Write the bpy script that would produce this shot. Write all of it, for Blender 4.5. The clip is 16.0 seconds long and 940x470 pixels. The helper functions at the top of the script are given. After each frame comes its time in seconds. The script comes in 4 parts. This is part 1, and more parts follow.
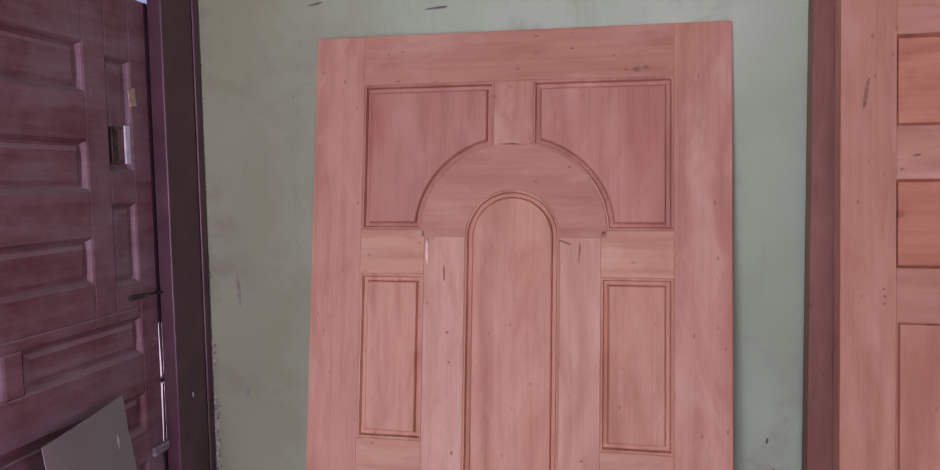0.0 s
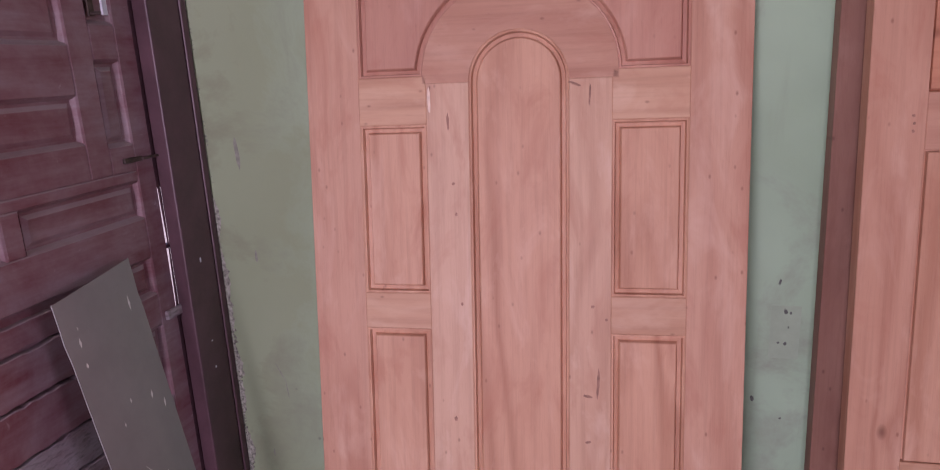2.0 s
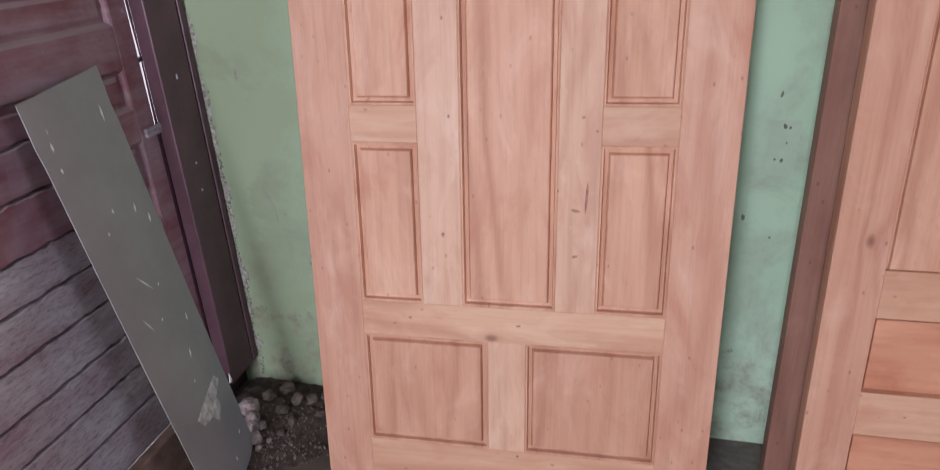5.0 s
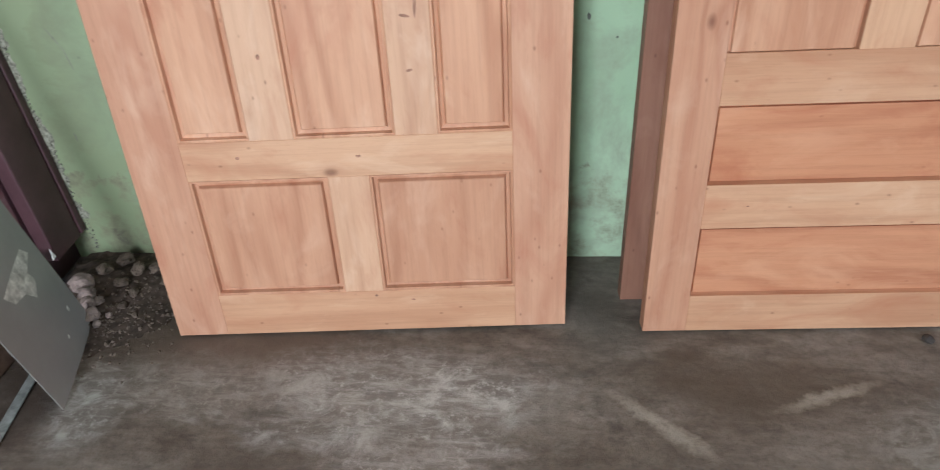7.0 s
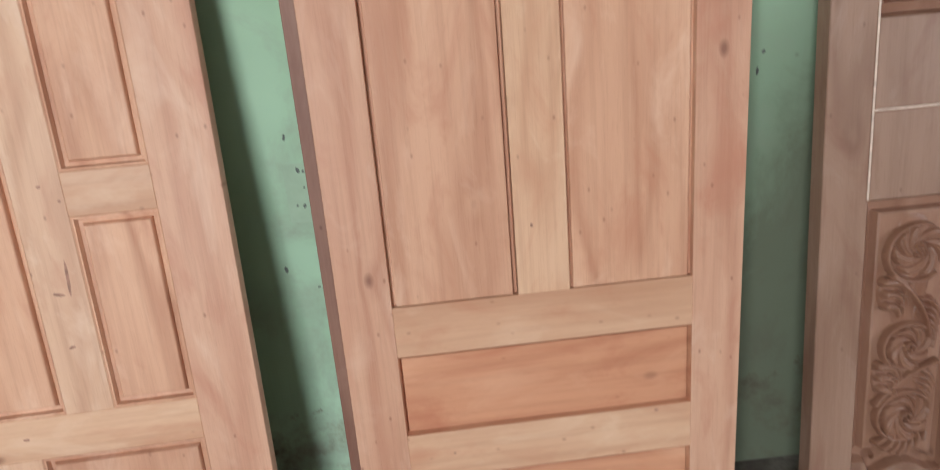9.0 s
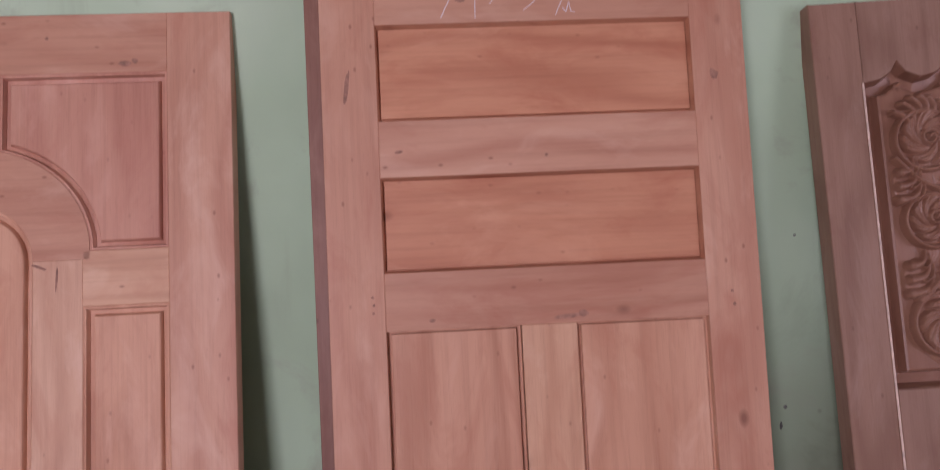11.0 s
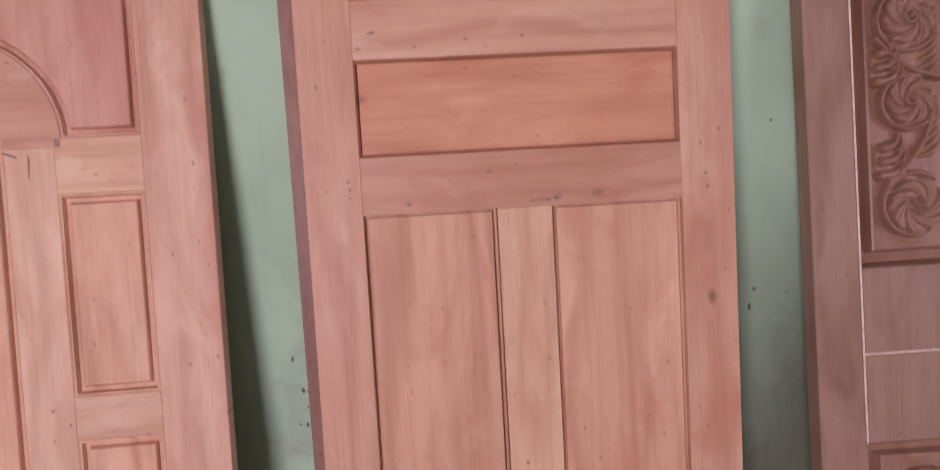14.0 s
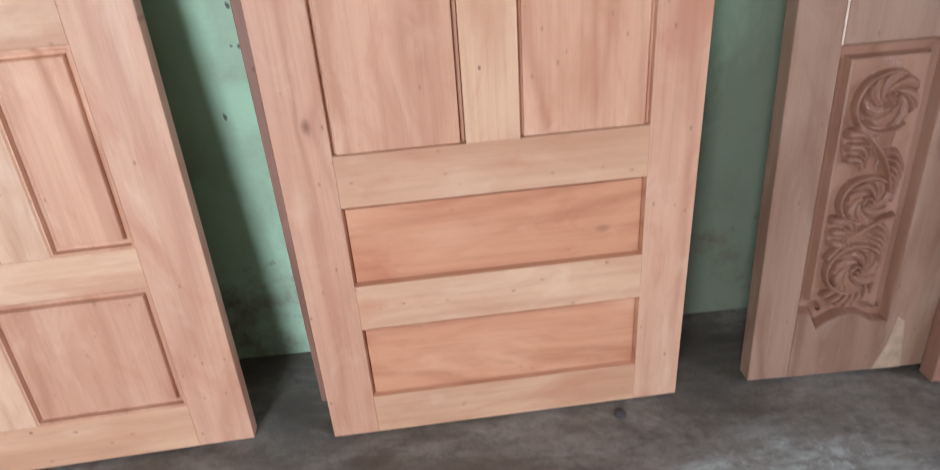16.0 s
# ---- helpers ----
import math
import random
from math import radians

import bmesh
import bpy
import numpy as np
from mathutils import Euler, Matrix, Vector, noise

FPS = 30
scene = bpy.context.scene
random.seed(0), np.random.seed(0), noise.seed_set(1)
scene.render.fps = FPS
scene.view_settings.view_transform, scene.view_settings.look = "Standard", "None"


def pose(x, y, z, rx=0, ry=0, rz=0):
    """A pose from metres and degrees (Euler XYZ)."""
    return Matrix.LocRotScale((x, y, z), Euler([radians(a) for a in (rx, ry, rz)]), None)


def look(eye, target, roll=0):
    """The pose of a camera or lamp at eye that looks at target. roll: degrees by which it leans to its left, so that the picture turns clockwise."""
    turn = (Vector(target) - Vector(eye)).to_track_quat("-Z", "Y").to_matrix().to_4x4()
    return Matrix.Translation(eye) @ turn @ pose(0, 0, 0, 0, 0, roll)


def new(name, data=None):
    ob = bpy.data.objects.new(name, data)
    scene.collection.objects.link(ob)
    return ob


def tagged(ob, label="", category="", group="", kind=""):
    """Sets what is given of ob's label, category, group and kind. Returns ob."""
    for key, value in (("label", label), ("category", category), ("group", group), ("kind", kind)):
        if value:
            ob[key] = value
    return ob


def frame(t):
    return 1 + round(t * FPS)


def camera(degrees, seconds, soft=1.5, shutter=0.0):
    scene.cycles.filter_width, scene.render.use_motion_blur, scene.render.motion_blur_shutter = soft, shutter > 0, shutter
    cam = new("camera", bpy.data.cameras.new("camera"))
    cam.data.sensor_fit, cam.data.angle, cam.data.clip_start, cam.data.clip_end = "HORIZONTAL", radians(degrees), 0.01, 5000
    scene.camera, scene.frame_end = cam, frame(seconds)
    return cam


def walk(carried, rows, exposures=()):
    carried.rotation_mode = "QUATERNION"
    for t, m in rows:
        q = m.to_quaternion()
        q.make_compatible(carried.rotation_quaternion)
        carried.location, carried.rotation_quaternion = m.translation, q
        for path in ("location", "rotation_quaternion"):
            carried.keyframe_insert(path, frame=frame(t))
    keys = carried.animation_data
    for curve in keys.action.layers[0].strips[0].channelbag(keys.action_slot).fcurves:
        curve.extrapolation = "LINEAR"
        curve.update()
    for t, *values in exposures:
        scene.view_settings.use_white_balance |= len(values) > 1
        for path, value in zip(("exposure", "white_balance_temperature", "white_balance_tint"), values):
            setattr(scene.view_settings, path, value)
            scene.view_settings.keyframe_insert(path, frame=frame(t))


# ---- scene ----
cam = camera(70.06, 16.0, soft=1.0, shutter=0.4)

# seconds, x, y, z, yaw, pitch, roll
PATH = [
    (0, 0.739, -1.655, 1.616, 12.915, -4.85, 0.428),
    (0.5, 0.738, -1.643, 1.587, 12.9, -7.335, 1.15),
    (1, 0.726, -1.639, 1.559, 12.845, -9.459, 1.524),
    (1.5, 0.723, -1.633, 1.547, 13.075, -11.665, 2.02),
    (2, 0.725, -1.614, 1.518, 13.033, -14.34, 2.418),
    (2.5, 0.73, -1.602, 1.503, 13.211, -16.214, 2.301),
    (3, 0.726, -1.601, 1.489, 12.874, -18.354, 2.324),
    (3.2, 0.733, -1.593, 1.47, 13.149, -18.912, 2.521),
    (5.3, 0.757, -1.603, 1.341, 13.352, -28.125, 2.616),
    (5.5, 0.751, -1.601, 1.312, 13.057, -30.37, 3.041),
    (6, 0.77, -1.582, 1.251, 10.715, -34.237, 3.043),
    (6.5, 0.808, -1.553, 1.227, 7.777, -35.792, 3.061),
    (7, 0.871, -1.524, 1.205, 3.275, -36.487, 2.646),
    (7.3, 0.918, -1.498, 1.203, 0.019, -37.024, 2.755),
    (7.5, 0.992, -1.475, 1.193, -6.191, -36.085, 2.29),
    (8, 1.185, -1.434, 1.2, -10.843, -32.762, 4.098),
    (8.5, 1.315, -1.417, 1.255, -8.508, -28.144, 4.537),
    (9, 1.385, -1.411, 1.307, -4.288, -22.151, 3.897),
    (9.5, 1.419, -1.402, 1.367, -1.072, -16.396, 4.374),
    (10, 1.42, -1.39, 1.458, -0.753, -12.673, 3.3),
    (10.2, 1.419, -1.389, 1.481, -0.844, -10.716, 3.27),
    (11.2, 1.412, -1.412, 1.56, -1.329, -0.6, 2.24),
    (11.8, 1.409, -1.423, 1.592, -1.549, 2.7, 1.772),
    (12.3, 1.407, -1.431, 1.626, -1.725, 2.255, 1.397),
    (12.5, 1.409, -1.43, 1.616, -1.746, 2.021, 1.385),
    (13, 1.41, -1.438, 1.601, -1.343, -0.987, 1.659),
    (13.5, 1.42, -1.433, 1.515, -1.806, -3.669, 1.894),
    (14, 1.434, -1.419, 1.489, -2.252, -9.706, 2.858),
    (14.5, 1.443, -1.397, 1.437, -3.357, -16.162, 2.841),
    (15, 1.446, -1.384, 1.362, -3.841, -21.988, 2.994),
    (15.5, 1.457, -1.378, 1.303, -4.012, -27.667, 3.188),
    (16, 1.465, -1.375, 1.25, -5.053, -33.857, 3.076),
]
# seconds, stops, kelvin, tint
LOOKS = [
    (0, -0.65, 6200, 56),
    (2, -0.45, 6100, 50),
    (3.2, -0.38, 6000, 42),
    (5.3, 0.04, 5800, 19),
    (8.5, 0.28, 5950, 2),
    (9.2, 0.10, 5950, 8),
    (10.2, -0.14, 6000, 24),
    (12.3, -0.97, 6550, 64),
    (13.5, -0.42, 6450, 60),
    (14.2, -0.06, 6150, 32),
    (15, 0.05, 5750, 19),
    (16, 0.40, 5550, 7),
]
walk(cam, [(t, pose(x, y, z, 90 + p, r, a)) for t, x, y, z, a, p, r in PATH], LOOKS)

# ---------------------------------------------------------------- light
world = bpy.data.worlds.new("world")
scene.world = world
world.use_nodes = True
wn = world.node_tree.nodes
sky = wn.new("ShaderNodeTexSky")
sky.sky_type = "NISHITA"
sky.sun_disc = False
sky.sun_elevation = radians(54)
sky.sun_rotation = radians(0)
wn["Background"].inputs["Strength"].default_value = 0.12
world.node_tree.links.new(sky.outputs[0], wn["Background"].inputs["Color"])


def area(name, m, sx, sy, watts, colour):
    lamp = bpy.data.lights.new(name, "AREA")
    lamp.shape, lamp.size, lamp.size_y, lamp.energy, lamp.color = "RECTANGLE", sx, sy, watts, colour
    ob = new(name, lamp)
    ob.matrix_world = m
    return ob


# daylight outside the open doorway of the south wall, and in the window of the east wall
area("doorway_daylight", look((0.05, -4.05, 1.35), (0.9, -0.3, 1.0)), 1.0, 1.9, 112, (1.0, 0.985, 0.98))
area("window_daylight", look((4.72, -2.2, 1.55), (-0.4, -0.8, 1.0)), 1.3, 1.1, 46, (0.985, 0.98, 1.01))
sun = bpy.data.lights.new("sun", "SUN")
sun.energy, sun.angle, sun.color = 5.0, radians(0.5), (1.0, 0.95, 0.88)
new("sun", sun).matrix_world = look((0, 8, 11), (0, 0, 0))


# ---------------------------------------------------------------- materials
def material(name):
    m = bpy.data.materials.new(name)
    m.use_nodes = True
    n, l = m.node_tree.nodes, m.node_tree.links
    return m, n, l, n["Principled BSDF"]


def add(n, kind, **values):
    node = n.new(kind)
    for key, value in values.items():
        if key in ("operation", "blend_type", "data_type", "feature", "noise_dimensions"):
            setattr(node, key, value)
        else:
            node.inputs[key.replace("_", " ")].default_value = value
    return node


def ramp(n, l, source, stops):
    r = n.new("ShaderNodeValToRGB")
    while len(r.color_ramp.elements) < len(stops):
        r.color_ramp.elements.new(0.5)
    for e, (p, c) in zip(r.color_ramp.elements, stops):
        e.position, e.color = p, (*c, 1) if len(c) == 3 else c
    l.new(source, r.inputs[0])
    return r.outputs[0]


def mix(n, l, fac, a, b, blend="MIX"):
    m = n.new("ShaderNodeMix")
    m.data_type, m.blend_type = "RGBA", blend
    for socket, value in ((m.inputs[0], fac), (m.inputs[6], a), (m.inputs[7], b)):
        if hasattr(value, "links"):
            l.new(value, socket)
        else:
            socket.default_value = value if isinstance(value, (int, float)) else (*value, 1)
    return m.outputs[2]


def coords(n, l, scale=(1, 1, 1), shuffle=True):
    tc = n.new("ShaderNodeTexCoord")
    mp = n.new("ShaderNodeMapping")
    mp.inputs["Scale"].default_value = scale
    l.new(tc.outputs["Object"], mp.inputs[0])
    if shuffle:
        oi = n.new("ShaderNodeObjectInfo")
        mul = add(n, "ShaderNodeVectorMath", operation="MULTIPLY")
        mul.inputs[1].default_value = (37.0, 11.0, 23.0)
        l.new(oi.outputs["Random"], mul.inputs[0])
        l.new(mul.outputs[0], mp.inputs["Location"])
    return mp.outputs[0]


def calc(n, l, operation, a, b=0.0, c=0.0):
    """A math node on sockets or numbers."""
    node = n.new("ShaderNodeMath")
    node.operation = operation
    for socket, value in zip(node.inputs, (a, b, c)):
        if hasattr(value, "links"):
            l.new(value, socket)
        else:
            socket.default_value = value
    return node.outputs[0]


def grain_noise(n, l, v, scale, size=1.0, detail=3.0, rough=0.55, distortion=0.0):
    mp = n.new("ShaderNodeMapping")
    mp.inputs["Scale"].default_value = scale
    l.new(v, mp.inputs[0])
    no = add(n, "ShaderNodeTexNoise", Scale=size, Detail=detail, Roughness=rough, Distortion=distortion)
    l.new(mp.outputs[0], no.inputs["Vector"])
    return no.outputs[0]


def wood(name, grain, pale, mid, dark, knots=0.75, rough=0.52, contrast=1.0, figure=1.0):
    """Bare sanded wood; grain: the axis along which it runs; figure: strength of the growth rings."""
    m, n, l, b = material(name)

    def s(across, along):
        return (along, across, across) if grain == "x" else (across, across, along)

    v = coords(n, l)
    sep = n.new("ShaderNodeSeparateXYZ")
    l.new(v, sep.inputs[0])
    across = sep.outputs[2 if grain == "x" else 0]
    # knots: the grain bows round them
    mp = n.new("ShaderNodeMapping")
    mp.inputs["Scale"].default_value = (5.0, 0, 8.5) if grain == "x" else (8.5, 0, 5.0)
    l.new(v, mp.inputs[0])
    vor = add(n, "ShaderNodeTexVoronoi", Scale=1.0, Randomness=1.0)
    l.new(mp.outputs[0], vor.inputs["Vector"])
    sc = n.new("ShaderNodeSeparateColor")
    l.new(vor.outputs["Color"], sc.inputs[0])
    near = calc(n, l, "SUBTRACT", 1.0, vor.outputs["Distance"])
    picked = calc(n, l, "GREATER_THAN", sc.outputs[0], 0.55)
    bow = calc(n, l, "MULTIPLY", calc(n, l, "POWER", calc(n, l, "MAXIMUM", near, 0.0), 7.0), picked)
    # growth rings, wandering along the board
    wander = grain_noise(n, l, v, s(4.5, 0.75), 1.0, 2.0, 0.5, 0.4)
    phase = calc(n, l, "MULTIPLY_ADD", wander, 34.0, calc(n, l, "MULTIPLY", across, 60.0))
    phase = calc(n, l, "MULTIPLY_ADD", bow, 5.0, phase)
    ring = calc(n, l, "MULTIPLY_ADD", calc(n, l, "SINE", phase), 0.5, 0.5)
    ring = calc(n, l, "POWER", ring, 2.2)
    ring = calc(n, l, "MULTIPLY", ring, ramp(n, l, grain_noise(n, l, v, s(6, 1.0), 1.0, 3.0), [(0.34, (0, 0, 0)), (0.56, (1, 1, 1))]))
    broad = grain_noise(n, l, v, s(7, 1.1), 1.0, 4.0, 0.55, 0.8)
    c = ramp(n, l, broad, [(0.28, tuple((p + 2 * q) / 3 for p, q in zip(dark, mid))), (0.5, mid), (0.76, tuple((p + q) / 2 for p, q in zip(pale, mid)))])
    c = mix(n, l, calc(n, l, "MULTIPLY", ring, 0.62 * contrast * figure), c, dark)
    # fine fibres and pores
    fine = grain_noise(n, l, v, s(80, 2.4), 1.0, 4.0, 0.7)
    c = mix(n, l, 0.24 * contrast, c, ramp(n, l, fine, [(0.36, (0.62, 0.54, 0.50)), (0.54, (1, 1, 1))]), "MULTIPLY")
    pores = grain_noise(n, l, v, s(420, 26), 1.0, 2.0, 0.6)
    c = mix(n, l, 0.12, c, ramp(n, l, pores, [(0.30, (0.5, 0.42, 0.38)), (0.42, (1, 1, 1))]), "MULTIPLY")
    # reddish smudges, grey handling marks and pale sanded patches
    smudge = grain_noise(n, l, v, s(11, 4.0), 1.0, 5.0, 0.62, 0.6)
    c = mix(n, l, ramp(n, l, smudge, [(0.53, (0, 0, 0)), (0.74, (0.70, 0.70, 0.70))]), c, tuple(d * k for d, k in zip(dark, (0.98, 0.84, 0.82))))
    c = mix(n, l, ramp(n, l, smudge, [(0.26, (0.60, 0.60, 0.60)), (0.46, (0, 0, 0))]), c, tuple(min(1, p * k) for p, k in zip(pale, (1.06, 1.14, 1.22))))
    # each board a little lighter or darker
    oi = n.new("ShaderNodeObjectInfo")
    tone = ramp(n, l, oi.outputs["Random"], [(0.0, (0.88, 0.83, 0.81)), (0.5, (1.0, 0.98, 0.96)), (1.0, (1.0, 1.0, 1.0))])
    c = mix(n, l, 1.0, c, tone, "MULTIPLY")
    # the knots themselves, with a reddish halo, and pinholes and dents
    halo = calc(n, l, "MULTIPLY", calc(n, l, "MULTIPLY", ramp(n, l, vor.outputs["Distance"], [(0.05, (1, 1, 1)), (0.26, (0, 0, 0))]), picked), 0.45 * knots)
    c = mix(n, l, halo, c, tuple(d * 0.86 for d in dark))
    eye = calc(n, l, "MULTIPLY", calc(n, l, "MULTIPLY", ramp(n, l, vor.outputs["Distance"], [(0.035, (1, 1, 1)), (0.10, (0, 0, 0))]), calc(n, l, "GREATER_THAN", sc.outputs[0], 0.68)), knots)
    c = mix(n, l, eye, c, (dark[0] * 0.42, dark[1] * 0.36, dark[2] * 0.36))
    mp2 = n.new("ShaderNodeMapping")
    mp2.inputs["Scale"].default_value = (20, 0, 34) if grain == "x" else (34, 0, 20)
    l.new(v, mp2.inputs[0])
    vor2 = add(n, "ShaderNodeTexVoronoi", Scale=1.0, Randomness=1.0)
    l.new(mp2.outputs[0], vor2.inputs["Vector"])
    sc2 = n.new("ShaderNodeSeparateColor")
    l.new(vor2.outputs["Color"], sc2.inputs[0])
    pin = calc(n, l, "MULTIPLY", calc(n, l, "MULTIPLY", ramp(n, l, vor2.outputs["Distance"], [(0.04, (1, 1, 1)), (0.13, (0, 0, 0))]), calc(n, l, "GREATER_THAN", sc2.outputs[1], 0.80)), 0.8 * knots)
    c = mix(n, l, pin, c, (dark[0] * 0.5, dark[1] * 0.42, dark[2] * 0.42))
    l.new(c, b.inputs["Base Color"])
    l.new(ramp(n, l, broad, [(0.3, (rough - 0.08,) * 3), (0.7, (rough + 0.08,) * 3)]), b.inputs["Roughness"])
    b.inputs["Specular IOR Level"].default_value = 0.28
    bump = add(n, "ShaderNodeBump", Strength=0.08, Distance=0.002)
    l.new(fine, bump.inputs["Height"])
    l.new(bump.outputs[0], b.inputs["Normal"])
    return m


PINK = ((0.63, 0.385, 0.265), (0.565, 0.315, 0.210), (0.44, 0.205, 0.130))
PALE = ((0.67, 0.43, 0.285), (0.605, 0.36, 0.230), (0.48, 0.25, 0.150))
ORNG = ((0.64, 0.33, 0.195), (0.565, 0.268, 0.155), (0.42, 0.165, 0.092))
DARK = ((0.40, 0.22, 0.16), (0.31, 0.165, 0.12), (0.22, 0.11, 0.08))
wood_stile = wood("pink wood upright", "z", *PINK)
wood_rail = wood("pale wood crosswise", "x", *PALE)
wood_pale_up = wood("pale wood upright", "z", *((0.71, 0.48, 0.345), (0.63, 0.395, 0.268), (0.48, 0.265, 0.17)), knots=1.0)
wood_rail_up = wood("light wood upright", "z", *PALE)
wood_panel = wood("orange wood upright", "z", *((0.67, 0.405, 0.275), (0.61, 0.345, 0.225), (0.46, 0.225, 0.138)), knots=0.6, figure=1.25)
wood_panel_h = wood("orange wood crosswise", "x", *ORNG, knots=0.4, figure=1.0)
wood_carved = wood("carved brown wood", "z", *((0.375, 0.235, 0.172), (0.315, 0.188, 0.134), (0.21, 0.112, 0.076)), knots=0.5, rough=0.44)
wood_relief = wood("reddish carved field", "z", *((0.35, 0.19, 0.130), (0.29, 0.150, 0.098), (0.19, 0.088, 0.054)), knots=0.15, contrast=0.6, rough=0.36)
wood_brown = wood("brown wood upright", "z", *DARK)


def wall_paint():
    m, n, l, b = material("mint wall paint")
    v = coords(n, l, shuffle=False)
    big = add(n, "ShaderNodeTexNoise", Scale=1.3, Detail=4.0, Roughness=0.6)
    l.new(v, big.inputs["Vector"])
    c = ramp(n, l, big.outputs[0], [(0.3, (0.335, 0.47, 0.315)), (0.52, (0.405, 0.57, 0.395)), (0.70, (0.48, 0.635, 0.465))])
    # rubbed stains
    st = add(n, "ShaderNodeTexNoise", Scale=3.2, Detail=6.0, Roughness=0.68, Distortion=0.4)
    l.new(v, st.inputs["Vector"])
    stain = ramp(n, l, st.outputs[0], [(0.52, (0, 0, 0)), (0.70, (1, 1, 1))])
    c = mix(n, l, stain, c, (0.31, 0.365, 0.27))
    # yellowed, darker stretch towards the corner, with a soft ragged rim
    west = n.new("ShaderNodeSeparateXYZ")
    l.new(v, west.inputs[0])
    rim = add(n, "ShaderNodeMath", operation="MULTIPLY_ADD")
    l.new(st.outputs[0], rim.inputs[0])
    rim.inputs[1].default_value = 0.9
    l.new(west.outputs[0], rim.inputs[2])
    corner_tone = ramp(n, l, rim.outputs[0], [(0.22, (0.75, 0.75, 0.75)), (0.62, (0, 0, 0))])
    c = mix(n, l, corner_tone, c, (0.275, 0.312, 0.180))
    c = mix(n, l, calc(n, l, "MULTIPLY", stain, corner_tone), c, (0.23, 0.26, 0.165))
    # faint runs of dirty water
    runs = grain_noise(n, l, v, (13, 13, 0.9), 1.0, 5.0, 0.65, 0.5)
    c = mix(n, l, ramp(n, l, runs, [(0.56, (0, 0, 0)), (0.76, (0.30, 0.30, 0.30))]), c, (0.27, 0.32, 0.22))
    # chips and specks
    vor = add(n, "ShaderNodeTexVoronoi", Scale=11.0, Randomness=1.0)
    l.new(v, vor.inputs["Vector"])
    spot = ramp(n, l, vor.outputs["Distance"], [(0.03, (1, 1, 1)), (0.075, (0, 0, 0))])
    some = mix(n, l, 1.0, spot, ramp(n, l, st.outputs[0], [(0.50, (0, 0, 0)), (0.62, (0.8, 0.8, 0.8))]), "MULTIPLY")
    c = mix(n, l, some, c, (0.15, 0.16, 0.13))
    # damp rising from the floor, with a ragged upper rim
    sep = n.new("ShaderNodeSeparateXYZ")
    l.new(v, sep.inputs[0])
    rag = add(n, "ShaderNodeTexNoise", Scale=9.0, Detail=7.0, Roughness=0.7)
    l.new(v, rag.inputs["Vector"])
    h = add(n, "ShaderNodeMath", operation="MULTIPLY_ADD")
    l.new(rag.outputs[0], h.inputs[0])
    h.inputs[1].default_value = -0.5
    l.new(sep.outputs[2], h.inputs[2])
    damp = ramp(n, l, h.outputs[0], [(0.0, (1, 1, 1)), (0.02, (0, 0, 0))])
    dk = ramp(n, l, rag.outputs[0], [(0.45, (0.32, 0.29, 0.20)), (0.68, (0.15, 0.135, 0.105))])
    damp2 = mix(n, l, 1.0, damp, ramp(n, l, rag.outputs[0], [(0.46, (0, 0, 0)), (0.66, (0.85, 0.85, 0.85))]), "MULTIPLY")
    c = mix(n, l, damp2, c, dk)
    # shade of the gap beyond the six-panel door, painted low on the wall
    gap_shade = n.new("ShaderNodeVectorMath")
    gap_shade.operation = "SUBTRACT"
    l.new(v, gap_shade.inputs[0])
    gap_shade.inputs[1].default_value = (2.50, 0, 0.25)
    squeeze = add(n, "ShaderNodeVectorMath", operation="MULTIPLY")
    l.new(gap_shade.outputs[0], squeeze.inputs[0])
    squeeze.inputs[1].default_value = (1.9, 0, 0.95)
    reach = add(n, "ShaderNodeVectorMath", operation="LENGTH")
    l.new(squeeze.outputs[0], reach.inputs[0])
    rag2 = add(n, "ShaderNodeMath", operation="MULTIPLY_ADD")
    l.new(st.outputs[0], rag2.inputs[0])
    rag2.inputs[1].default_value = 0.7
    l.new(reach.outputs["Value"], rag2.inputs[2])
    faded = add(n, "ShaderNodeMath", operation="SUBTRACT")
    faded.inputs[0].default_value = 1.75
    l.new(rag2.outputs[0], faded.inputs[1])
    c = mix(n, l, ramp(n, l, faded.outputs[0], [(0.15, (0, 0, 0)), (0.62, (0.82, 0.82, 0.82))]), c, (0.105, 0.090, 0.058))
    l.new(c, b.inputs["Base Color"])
    b.inputs["Roughness"].default_value = 0.7
    b.inputs["Specular IOR Level"].default_value = 0.25
    bump = add(n, "ShaderNodeBump", Strength=0.25, Distance=0.004)
    l.new(st.outputs[0], bump.inputs["Height"])
    l.new(bump.outputs[0], b.inputs["Normal"])
    return m


